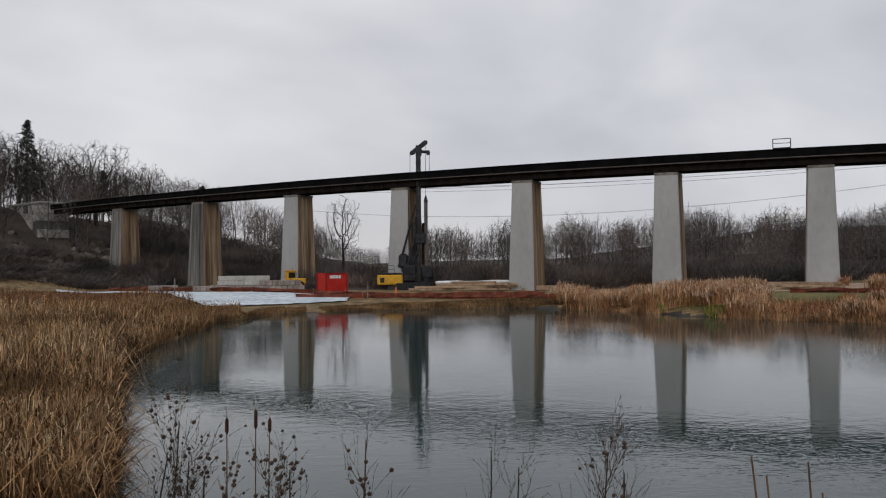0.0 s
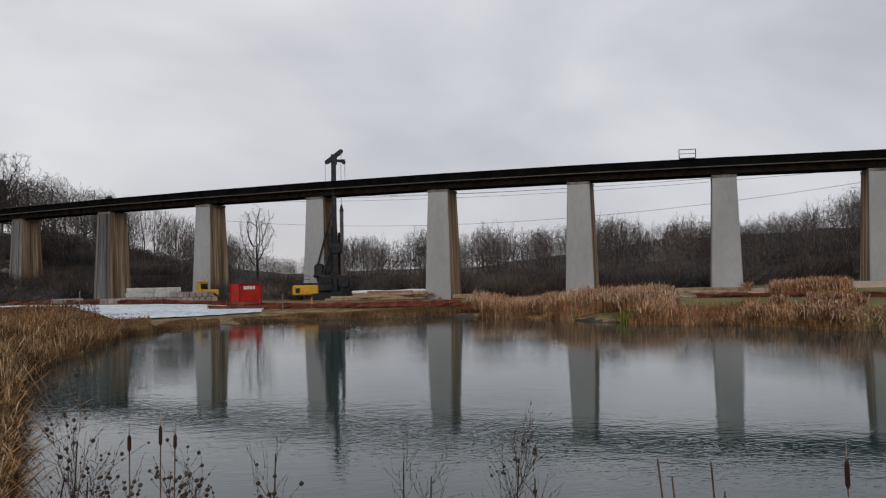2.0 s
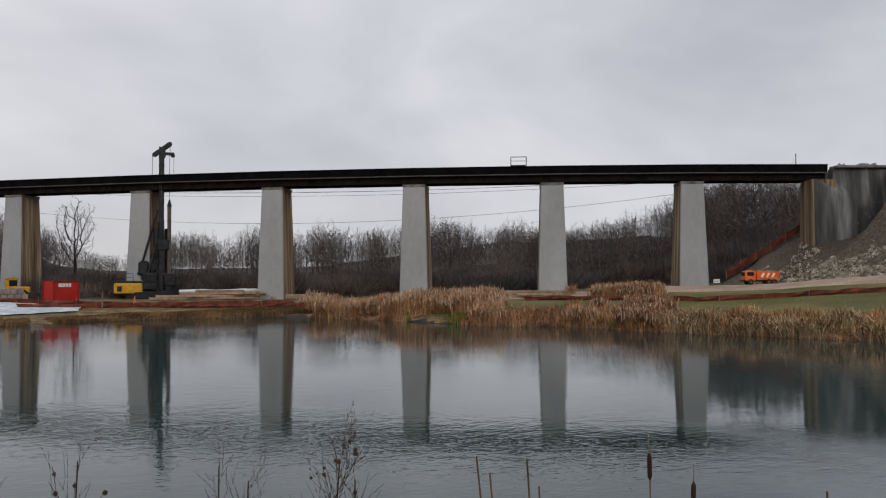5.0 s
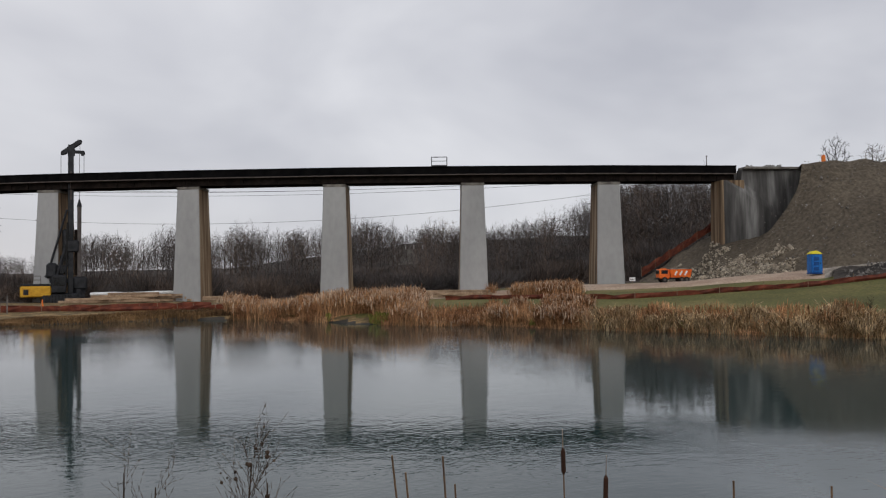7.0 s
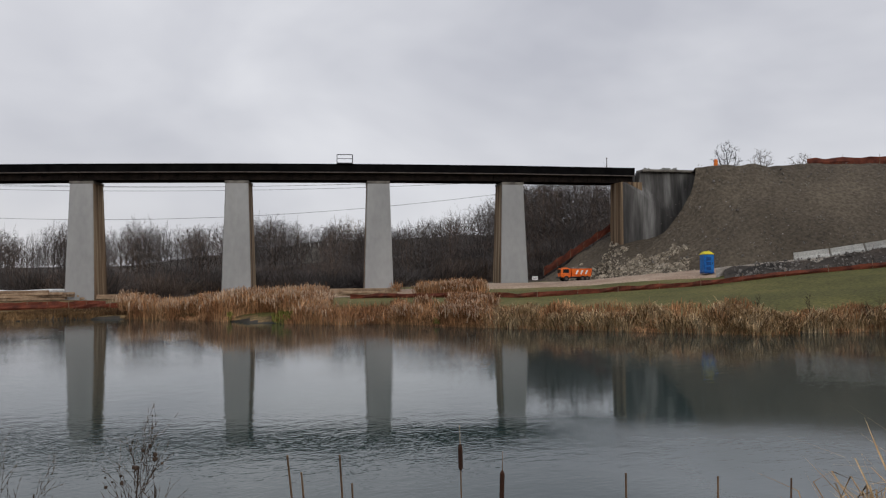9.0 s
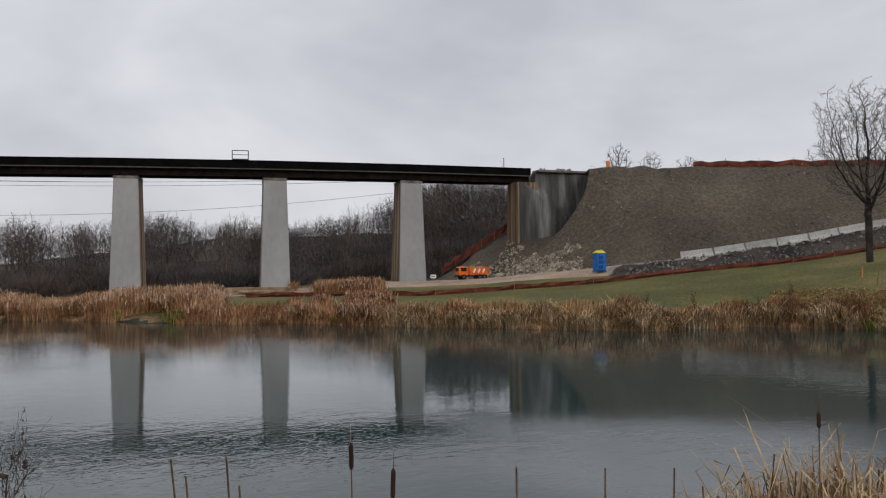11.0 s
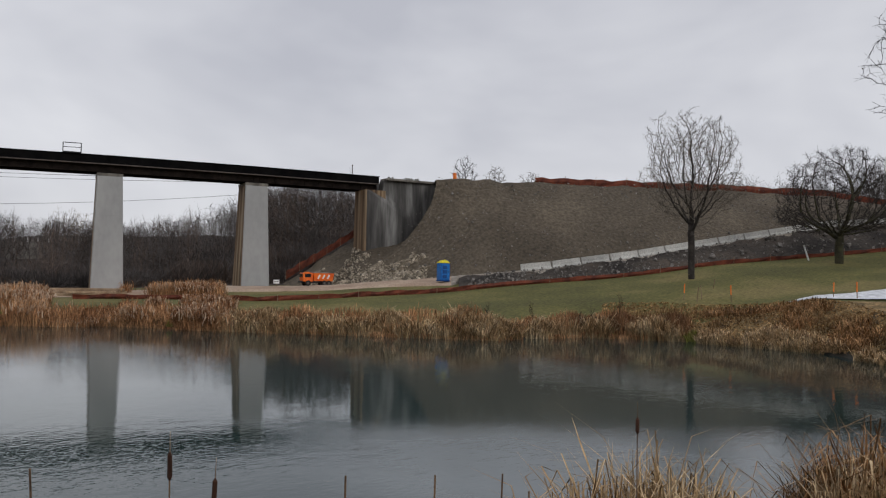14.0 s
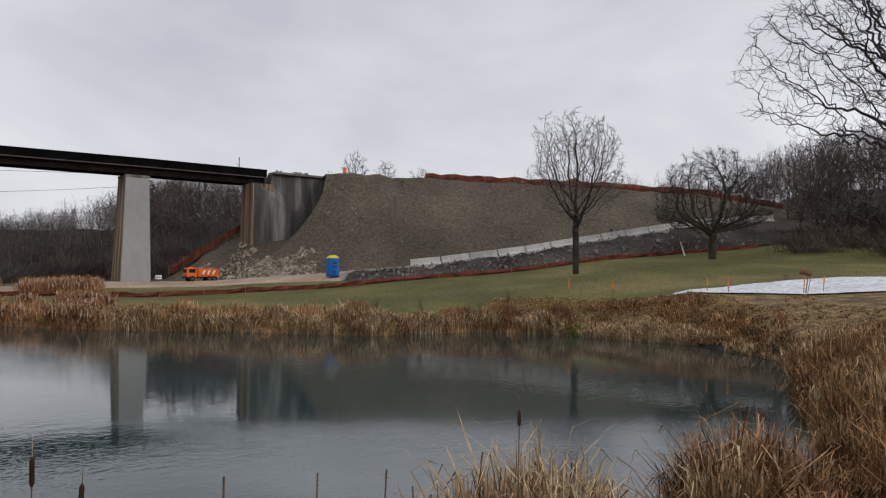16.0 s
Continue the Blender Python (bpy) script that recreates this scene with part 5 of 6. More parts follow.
# near right clumps
def clump(az, d, radius, count, h0, h1, width, seed, material):
    out, hs = [], []
    rng = np.random.default_rng(seed)
    c = polar(az, d)
    for i in range(count):
        a, r = rng.uniform(0, 6.28), radius * math.sqrt(rng.uniform(0, 1))
        p = Vector((c.x + r * math.cos(a), c.y + r * math.sin(a), 0))
        p.z = max(ground_z(p.x, p.y), 0.0) - 0.05
        out.append(p)
        hs.append(rng.uniform(h0, h1) * (1.1 - 0.45 * r / radius))
    bent_leaves("reed_clump", out, hs, width, material, "dead bent reed leaves in a clump at the water", seed)
    some = [i for i in range(count) if i % 3 == 0]
    blades("reed_clump", [out[i] for i in some], [hs[i] * 0.95 for i in some], np.full(len(some), width * 0.8), 0.22, material, "upright dead reed stalks in a clump", seed + 300, 0.6, "reeds")


S, A = M["straw"], M["amber"]
for az, d, radius, count, h0, h1, width, seed, material in (
        (52.6, 9.7, 0.55, 170, 0.6, 1.2, 0.018, 60, S), (54.6, 9.9, 0.7, 330, 1.0, 1.65, 0.020, 70, S), (56.8, 10.3, 0.8, 480, 1.3, 2.0, 0.021, 61, S),
        (59.2, 10.5, 0.8, 520, 1.4, 2.1, 0.021, 69, S), (61.2, 10.7, 0.75, 380, 1.1, 1.75, 0.021, 62, S), (63.4, 11.4, 0.6, 200, 0.8, 1.35, 0.02, 63, A),
        (69.8, 13.9, 0.6, 420, 1.2, 2.0, 0.023, 64, A), (71.6, 14.1, 0.75, 620, 1.4, 2.25, 0.024, 73, A), (73.8, 14.6, 0.7, 420, 1.1, 1.9, 0.024, 65, A), (71.2, 13.3, 0.6, 330, 1.0, 1.9, 0.022, 74, S),
        (79.4, 15.8, 1.0, 500, 0.6, 1.2, 0.024, 75, A), (81.5, 17.0, 1.3, 700, 0.5, 1.2, 0.024, 66, A), (79.5, 20.5, 1.1, 420, 0.7, 1.4, 0.028, 76, A), (79.9, 21.0, 1.2, 300, 0.7, 1.5, 0.026, 84, S),
        (78.9, 24.5, 1.2, 500, 0.8, 1.5, 0.03, 77, A), (78.8, 29.0, 1.5, 500, 0.7, 1.5, 0.032, 78, A), (79.0, 28.0, 1.6, 380, 0.7, 1.4, 0.03, 85, S), (78.0, 34.5, 1.7, 520, 0.6, 1.3, 0.034, 79, A),
        (77.2, 41.0, 1.9, 500, 0.5, 1.1, 0.036, 80, S), (83.0, 26.0, 2.4, 1000, 0.5, 1.2, 0.03, 67, A), (82.5, 36.0, 3.0, 1000, 0.4, 1.0, 0.034, 68, A)):
    clump(az, d, radius, count, h0, h1, width, seed, material)
s = [polar(rv.uniform(75, 88), rv.uniform(11, 46)) for i in range(12000)]
s = [p for p in s if not (lerp(NEAR, math.degrees(math.atan2(p.x, p.y))) < p.length < lerp(SHORE, math.degrees(math.atan2(p.x, p.y))))]
for p in s:
    p.z = ground_z(p.x, p.y) - 0.03
blades("bank_grass", s, tallness(s, 0.15, 0.6, 0.3), np.full(len(s), 0.03), 0.5, M["russet"], "matted russet grass on the near bank", 71, 0.7)
s = [p for p in s if rv.uniform(0, 1) < 0.6]
bent_leaves("bank_grass", [p + Vector((0.1, 0.05, 0)) for p in s], tallness(s, 0.2, 0.8, 0.3), 0.03, M["amber"], "dry amber grass on the near bank", 72, 0.5)

# fallen leaves on the leafy bank
rng = np.random.default_rng(77)
lv, lf = [], []
for i in range(15000):
    az = rng.uniform(56, 86)
    far = lerp(SHORE, az)
    d = far + 0.3 + rng.uniform(0, 1) * (11 if az < 74.5 else 40)
    p = polar(az, d)
    z = max(ground_z(p.x, p.y), 0) + 0.05
    s = rng.uniform(0.04, 0.10)
    q = np.array(Euler((rng.normal(0, 0.5), rng.normal(0, 0.5), rng.uniform(0, 6.28))).to_matrix())
    k = len(lv)
    for v in ((-1, -0.5, 0), (1, -0.5, 0.2), (1, 0.6, 0), (-0.8, 0.6, 0.3)):
        w = q @ np.array(v) * s
        lv.append((p.x + w[0], p.y + w[1], z + w[2]))
    lf.append((k, k + 1, k + 2, k + 3))
tagged(mesh_ob("fallen_leaves", lv, lf, M["leaf"]), "fallen tan leaves scattered on the bank", "leaves", kind="stuff")

s = shore_spots(9000, 10, 60, -0.9, 0.8, 0.0)
blades("bank_grass", s, tallness(s, 0.25, 0.8, 0.5), np.full(len(s), 0.05), 0.5, M["reed"], "short russet fringe hanging over the far water's edge", 47, 0.9)

spots = []
for i in range(900):
    p = on_ground(rv.uniform(-29, -19.5), rv.uniform(150, 196))
    if noise.noise(p * 0.08) > -0.1:
        spots.append(p)
scatter_stones("bluff_rocks", spots, 0.42, M["bluff_rock"], "dark broken ledges and rocks on the bluff face", 21)


# ---- work site ----
def ground_pose(az, d, turn=0.0, dz=0.0):
    p = on_ground(az, d)
    return pose(p.x, p.y, p.z + dz, 0, 0, -az + turn)


# red shipping container
def build_container():
    c = thing("shipping_container", ground_pose(-7.55, 110, 28, 0.1), "red steel shipping container with white lettering panel", "container")
    L, W, H = 3.05, 2.44, 2.45
    part("body", bx(-L / 2 + 0.05, L / 2 - 0.05, -W / 2 + 0.05, W / 2 - 0.05, 0.1, H - 0.05), M["red"], c)
    for sx in (-1, 1):
        for sy in (-1, 1):
            part("corner_post", bx(sx * L / 2 - 0.07, sx * L / 2 + 0.07, sy * W / 2 - 0.07, sy * W / 2 + 0.07, 0, H, bevel=0.02), M["reddark"], c)
    for sy in (-1, 1):
        for z in (0.0, H - 0.12):
            part("rail", bx(-L / 2, L / 2, sy * W / 2 - 0.06, sy * W / 2 + 0.06, z, z + 0.12), M["reddark"], c)
    for i in range(12):
        x = -L / 2 + 0.2 + i * (L - 0.4) / 11
        part("corrugation", bx(x - 0.05, x + 0.05, -W / 2 - 0.005, -W / 2 + 0.06, 0.13, H - 0.13, bevel=0.02), M["red"], c)
    for k in (-1, 1):
        part("door", bx(L / 2 - 0.06, L / 2 + 0.02, min(0, k * 1.12), max(0, k * 1.12), 0.14, H - 0.14, bevel=0.02), M["red"], c)
        for o in (0.3, 0.8):
            part("lock_rod", tb((L / 2 + 0.05, k * o, 0.1), (L / 2 + 0.05, k * o, H - 0.1), 0.03, n=8), M["ledge"], c, "grey lock rod")
    for x, w in ((-0.75, 0.2), (-0.32, 0.18), (0.08, 0.16), (0.45, 0.14)):
        part("lettering_bar", bx(x - w, x + w, -W / 2 - 0.03, -W / 2 - 0.01, 1.75, 2.15), M["white"], c, "white lettering bar")


build_container()


# drilling rig with tall black mast
def build_rig():
    r = thing("drilling_rig", ground_pose(-2.15, 122, 0, -0.05), "piling rig with tall black mast and yellow housing", "drilling rig")
    for sy in (-1.4, 1.4):
        t = bmesh.new()
        box(t, -2.6, 2.6, sy - 0.4, sy + 0.4, 0.0, 1.0, bevel=0.3)
        tr = part("track", t, M["rubber"], r, "black crawler track")
        for i in range(13):
            part("track_shoe", bx(-2.3 + i * 0.38, -2.05 + i * 0.38, sy - 0.43, sy + 0.43, -0.02, 1.03), M["rigblack"], tr)
    part("chassis", bx(-1.8, 1.8, -1.1, 1.1, 0.5, 1.25, bevel=0.08), M["rigblack"], r)
    h = part("housing", bx(-5.0, -1.4, -1.45, 1.45, 0.8, 2.2, bevel=0.12), M["yellow"], r, "yellow engine housing")
    for i in range(3):
        part("panel", bx(-4.8 + i * 1.1, -3.85 + i * 1.1, -1.475, -1.43, 0.95, 2.05, bevel=0.02), M["yellow"], h)
    part("vent", bx(-4.6, -4.0, -1.5, -1.47, 1.1, 1.8), M["rigblack"], h)
    part("roof_deck", bx(-4.9, -1.5, -1.3, 1.3, 2.2, 2.5, bevel=0.05), M["rigblack"], r)
    for x in (-4.6, -3.6, -2.6):
        part("handrail_post", tb((x, -1.25, 2.5), (x, -1.25, 3.5), 0.04, n=6), M["ledge"], r)
    for z in (3.0, 3.5):
        part("handrail", tb((-4.6, -1.25, z), (-2.6, -1.25, z), 0.04, n=6), M["ledge"], r)
    cab = part("cab", bx(-1.4, 0.4, -1.6, -0.3, 1.3, 3.6, bevel=0.12), M["rigblack"], r)
    part("cab_window", bx(-1.2, 0.2, -1.63, -1.58, 2.2, 3.35, bevel=0.02), M["glass"], cab)
    # mast
    mast = part("mast", bx(0.56, 1.26, -0.38, 0.38, 1.2, 19.6, bevel=0.08), M["rigblack"], r, "tall black steel leader mast")
    for z in np.arange(2.5, 19.5, 1.2):
        part("mast_band", bx(0.53, 1.29, -0.41, 0.41, float(z), float(z) + 0.14), M["rigblack"], mast)
    part("lettering_bar", bx(0.85, 1.0, -0.45, -0.41, 13.5, 17.2), M["ledge"], mast, "pale lettering strip")
    head = bmesh.new()
    box(head, -1.3, 1.45, -0.3, 0.3, -0.32, 0.32, bevel=0.1, m=pose(0.95, 0, 20.4, 0, -38, 0))
    box(head, 0.55, 1.4, -0.38, 0.38, 19.3, 20.75, bevel=0.05)
    hd = part("mast_head", head, M["rigblack"], r, "slanting black mast head")
    for q in ((-0.05, 19.65), (2.0, 21.2), (2.35, 19.65)):
        part("pulley", tb((q[0], -0.25, q[1]), (q[0], 0.25, q[1]), 0.28, n=14), M["rigblack"], hd)
    jib = bmesh.new()
    box(jib, 1.2, 2.55, -0.18, 0.18, 19.65, 20.05, bevel=0.05)
    part("jib", jib, M["rigblack"], r)
    for x, z0, z1 in ((1.95, 13.5, 19.65), (2.5, 16.5, 19.65), (-0.28, 15.0, 19.55), (2.0, 19.65, 21.1)):
        part("rope", tb((x, 0, z0), (x, 0, z1), 0.03, n=5), M["wire"], r)
    # kelly bar and rotary drive
    part("kelly_bar", tb((1.95, 0, 2.6), (1.95, 0, 12.6), 0.26, n=12), M["pipe"], r, "dull brown steel kelly bar")
    part("kelly_head", tb((1.95, 0, 12.6), (1.95, 0, 13.6), 0.34, 0.08, n=12), M["rigblack"], r)
    dr = bmesh.new()
    box(dr, 1.2, 2.9, -0.8, 0.8, 1.7, 3.4, bevel=0.2)
    tube(dr, (1.95, 0, 0.2), (1.95, 0, 1.8), 0.75, 0.8, n=14)
    part("rotary_drive", dr, M["rigblack"], r)
    cas = bmesh.new()
    tube(cas, (1.7, 0.2, 3.6), (1.7, 0.2, 9.6), 0.34, n=12)
    part("casing", cas, M["brown_steel"], r, "rust-brown casing tube")
    # backstay rams and feed parts
    for a, b, rr in (((-1.2, 0.9, 1.6), (0.7, 0.4, 9.0), 0.2), ((-1.2, -0.9, 1.6), (0.7, -0.4, 9.0), 0.2), ((-2.0, 0.6, 3.3), (-0.5, 0.4, 5.6), 0.28), ((-0.5, 0.4, 5.6), (0.7, 0, 7.2), 0.2)):
        part("ram", tb(a, b, rr, rr * 0.7, n=10), M["rigblack"], r)
    w = bmesh.new()
    box(w, -2.0, -0.6, -0.9, 0.9, 3.2, 5.2, bevel=0.3)
    part("winch", w, M["rigblack"], r)
    part("winch_drum", tb((-0.2, -0.7, 4.4), (-0.2, 0.7, 4.4), 0.55, n=14), M["rigblack"], r)
    part("gear_block", bx(-0.1, 0.6, -0.5, 0.5, 5.5, 9.6, bevel=0.2), M["rigblack"], r)
    part("sledge", bx(0.4, 1.9, -0.6, 0.6, 6.6, 8.2, bevel=0.15), M["rigblack"], r)
    part("boom_link", bx(-1.6, 0.6, -0.8, -0.55, 2.6, 3.2, bevel=0.05), M["rigblack"], r)
    for o in (-0.45, 0.45):
        part("backstay", tb((-1.9, o, 3.4), (0.45, o * 0.7, 12.2), 0.16, 0.13, n=8), M["rigblack"], r, "long black backstay strut")
        part("parallel_arm", tb((-0.9, o, 2.2), (0.6, o, 5.2), 0.24, 0.2, n=8), M["rigblack"], r)
    for i in range(5):
        part("hose", tb((-1.0 + 0.25 * i, -0.7, 3.6), (0.5, -0.5, 6.2 + 0.8 * i), 0.06, n=6), M["rubber"], r)
    part("hose_bundle", tb((0.3, -0.5, 2.0), (0.55, -0.5, 10.5), 0.14, n=8), M["rubber"], r)


build_rig()


# yellow wheel loader
def build_loader():
    r = thing("wheel_loader", ground_pose(-10.3, 124, 20, 0.0) @ Matrix.Scale(0.85, 4), "yellow wheel loader parked among concrete blocks", "loader")
    for x in (-1.4, 1.4):
        for sy in (-1.0, 1.0):
            w = part("wheel", tb((x, sy - 0.28, 0.72), (x, sy + 0.28, 0.72), 0.72, n=18), M["rubber"], r, "black tyre")
            part("rim", tb((x, sy - 0.3, 0.72), (x, sy + 0.3, 0.72), 0.36, n=14), M["yellow"], w)
    part("rear_body", bx(0.1, 2.6, -0.9, 0.9, 0.9, 1.9, bevel=0.15), M["yellow"], r)
    part("front_frame", bx(-2.0, 0.1, -0.7, 0.7, 0.8, 1.4, bevel=0.1), M["yellow"], r)
    cab = part("cab", bx(-0.6, 0.8, -0.75, 0.75, 1.6, 3.1, bevel=0.1), M["yellow"], r)
    part("cab_window", bx(-0.5, 0.7, -0.79, -0.74, 2.0, 2.9), M["glass"], cab)
    part("cab_roof", bx(-0.75, 0.95, -0.85, 0.85, 3.1, 3.25, bevel=0.05), M["yellow"], cab)
    part("beacon", tb((0.4, 0.3, 3.25), (0.4, 0.3, 3.45), 0.09, n=8), M["orange"], cab)
    for sy in (-0.55, 0.55):
        part("lift_arm", tb((-0.6, sy, 1.6), (-3.0, sy, 0.7), 0.16, n=6), M["yellow"], r)
    b = bmesh.new()
    tapered(b, 0.5, 1.4, 0.75, 1.4, 0.1, 1.3)
    for v in b.verts:
        v.co.x -= 3.3
    part("bucket", b, M["yellow"], r)


build_loader()

# concrete blocks
def block(m, first, size, material, label, group):
    if first:
        return copy_thing(first, m)
    root = thing("concrete_block", m, label, "block", group)
    part("body", bx(-size[0] / 2, size[0] / 2, -size[1] / 2, size[1] / 2, 0, size[2], bevel=0.05), material, root)
    part("lifting_eye", tb((0, 0, size[2]), (0, 0, size[2] + 0.08), 0.05, n=6), M["rigblack"], root)
    return root


base = ground_pose(-13.3, 122, 12, 0.7)
first = None
for row, n in ((0, 2), (1, 2)):
    for i in range(n):
        m = base @ Matrix.Translation((-1.75 + i * 3.5 + row * 0.12, 0.05 * row, 0.64 * row))
        q = block(m, first, (3.44, 1.2, 0.63), M["paleblock"], "long pale concrete block stacked in two layers", "stacked pale blocks")
        first = first or q
first = None
for az, d, n, rows in ((-15.3, 120, 6, 1), (-13.3, 122, 11, 1), (-10.9, 118, 8, 2), (-18.3, 130, 5, 1)):
    base = ground_pose(az, d, 12)
    for row in range(rows):
        for i in range(n - row):
            m = base @ Matrix.Translation((-0.4 * n + 0.4 + i * 0.8 + 0.3 * row, random.uniform(-.1, .1), 0.72 * row))
            q = block(m, first, (0.74, 1.2, 0.7), M["pinkblock"], "weathered pinkish concrete block on the ground", "rows of weathered blocks")
            first = first or q

# stacked timber and pipes along the fence
def beam(m, first, l, label, material):
    if first:
        return copy_thing(first, m)
    root = thing("timber_beam", m, label, "timber", "timber stacks")
    part("body", bx(-l / 2, l / 2, -0.15, 0.15, 0, 0.28, bevel=0.03), material, root)
    return root


first = None
random.seed(8)
for az, d, n in ((1.6, 112, 10), (3.0, 113, 8), (-0.8, 113, 5), (6.5, 114, 4), (18.9, 108, 7), (20.2, 104, 8), (23.2, 97, 7), (29.0, 96, 5)):
    base = ground_pose(az, d, random.uniform(-10, 10), 0.1)
    for i in range(n):
        m = base @ Matrix.Translation((random.uniform(-0.8, 0.8), (i % 3) * 0.4, 0.3 * (i // 3))) @ pose(0, 0, 0, 0, 0, random.uniform(-8, 8))
        q = beam(m, first, 6.0, "pale brown timber beam lying in a stack", M["timber"])
        first = first or q
# white covered lengths
for az, d, l, turn in ((1.2, 118, 7.5, 0), (4.4, 119, 7.0, 2)):
    root = thing("covered_stack", ground_pose(az, d, turn, 0.9), "white sheet-covered stack behind the fence", "covered stack")
    b = bx(-l / 2, l / 2, -0.6, 0.6, 0, 0.35, bevel=0.1)
    bmesh.ops.subdivide_edges(b, edges=b.edges[:], cuts=4, use_grid_fill=True)
    for v in b.verts:
        v.co.z += 0.12 * noise.noise(v.co * 1.5)
    part("cover", b, M["white"], root)
    part("stack", bx(-l / 2 + 0.1, l / 2 - 0.1, -0.5, 0.5, -0.9, 0.02), M["timber"], root)


# portable toilet
def build_toilet():
    r = thing("portable_toilet", facing(45.45, 94.0, 3.80, 25), "blue plastic portable toilet with yellow roof beside the road", "portable toilet")
    part("base", bx(-0.58, 0.58, -0.58, 0.58, 0.0, 0.15, bevel=0.03), M["blue_dark"], r)
    part("body", bx(-0.55, 0.55, -0.55, 0.55, 0.15, 2.0, bevel=0.05), M["blue"], r)
    d = part("door", bx(-0.42, 0.42, -0.58, -0.545, 0.22, 1.95, bevel=0.02), M["blue"], r)
    part("door_handle", bx(0.28, 0.36, -0.61, -0.58, 1.0, 1.15), M["rigblack"], d)
    for k, z in enumerate((0.35, 0.85, 1.35)):
        part("door_panel", bx(-0.33, 0.2, -0.60, -0.578, z, z + 0.38, bevel=0.01), M["blue_dark"], d)
    for sy in (-0.3, 0.3):
        part("side_panel", bx(0.545, 0.575, sy - 0.2, sy + 0.2, 0.3, 1.5, bevel=0.01), M["blue_dark"], r)
        part("vent", bx(0.55, 0.58, sy - 0.2, sy + 0.2, 1.65, 1.85), M["blue_dark"], r)
    b = bmesh.new()
    tapered(b, 0.62, 0.62, 0.3, 0.3, 2.0, 2.32)
    bmesh.ops.bevel(b, geom=b.edges[:], offset=0.05, segments=2, affect="EDGES")
    part("roof", b, M["lemon"], r, "yellow moulded roof")
    part("vent_pipe", tb((0.3, 0.3, 2.1), (0.3, 0.3, 2.42), 0.05, n=8), M["lemon"], r)


build_toilet()


# orange dump truck
def build_truck():
    r = thing("dump_truck", ground_pose(37.0, 106, 18, 0.14) @ Matrix.Scale(0.8, 4), "orange work truck with white-striped tipper body", "truck")
    for x in (-1.6, 1.0, 1.7):
        for sy in (-0.85, 0.85):
            w = part("wheel", tb((x, sy - 0.16, 0.42), (x, sy + 0.16, 0.42), 0.42, n=16), M["rubber"], r, "black tyre")
            part("rim", tb((x, sy - 0.18, 0.42), (x, sy + 0.18, 0.42), 0.2, n=12), M["ledge"], w)
    part("chassis", bx(-2.2, 2.3, -0.5, 0.5, 0.45, 0.7), M["rigblack"], r)
    cab = part("cab", bx(-2.4, -0.8, -0.95, 0.95, 0.6, 2.0, bevel=0.14), M["truck_orange"], r)
    part("windscreen", bx(-2.43, -2.3, -0.8, 0.8, 1.3, 1.85), M["glass"], cab)
    for sy in (-0.97, 0.94):
        part("side_window", bx(-2.1, -1.15, sy, sy + 0.03, 1.3, 1.85), M["glass"], cab)
    part("bumper", bx(-2.6, -2.35, -0.9, 0.9, 0.45, 0.75, bevel=0.05), M["rigblack"], cab)
    part("beacon", bx(-1.9, -1.2, -0.5, 0.5, 2.0, 2.12, bevel=0.03), M["orange"], cab)
    b = bmesh.new()
    tapered(b, 1.5, 0.85, 1.65, 1.0, 0.75, 1.95)
    for v in b.verts:
        v.co.x += 0.85
    bed = part("tipper_body", b, M["truck_orange"], r)
    for i in range(3):
        part("stripe", bx(-0.12, 0.12, -0.02, 0.02, -0.35, 0.35, m=pose(0.1 + i * 0.75, -0.97, 1.4, 0, 28, 0)), M["white"], bed, "white warning stripe")
    part("load", bx(-0.5, 2.2, -0.75, 0.75, 1.9, 2.1, bevel=0.08), M["darkrock"], bed)


build_truck()


# survey stakes on the lawn
def stake(az, d, h, lean, paint, label):
    p = on_ground(az, d)
    r = thing("survey_stake", pose(p.x, p.y, p.z - 0.05, lean, lean * 0.7, 0), label, "stake", "survey stakes")
    part("shaft", bx(-0.035, 0.035, -0.02, 0.02, 0, h), M["stake"], r)
    if paint:
        part("painted_top", bx(-0.045, 0.045, -0.03, 0.03, h * 0.45, h + 0.01), M["orange"], r, "orange painted top")


for az, d, h, lean, paint in ((61.2, 74, 1.4, 2, 1), (64.1, 72, 1.35, -2, 1), (70.0, 68, 1.2, 1, 1), (71.3, 67, 1.3, -1, 1), (75.7, 67, 1.5, 2, 1), (76.8, 68, 1.3, 3, 1),
                              (62.0, 73, 1.3, 5, 0), (62.3, 74, 1.2, -4, 0), (63.0, 80, 0.9, 6, 0), (78.6, 82, 1.2, 12, 0), (75.9, 67, 1.7, 9, 0)):
    stake(az, d, h, lean, paint, "wooden survey stake with orange top on the lawn" if paint else "plain leaning wooden stake on the lawn")
sg = thing("hay_bundle", ground_pose(75.8, 66.5, 10, 0), "straw-wrapped stake head by the white sheet", "stake")
part("shaft", tb((0, 0, 0), (0.2, 0, 1.5), 0.04, n=6), M["stake"], sg)
part("bundle", tb((-0.35, 0, 1.75), (0.4, 0, 1.45), 0.3, 0.16, n=9), M["tan"], sg)
ps = thing("fence_stake", ground_pose(68.6, 103, 0, 0), "leaning pale post by the red fence", "stake")
part("shaft", tb((0, 0, 0), (-0.5, 0, 1.7), 0.09, 0.08, n=6), M["white"], ps)
for az, d in ((-5.2, 97), (-17.6, 113)):
    ps = thing("marker_post", ground_pose(az, d, 0, 0), "pale wooden marker post on the far bank", "post")
    part("shaft", bx(-0.06, 0.06, -0.04, 0.04, 0, 1.9), M["birch"], ps)
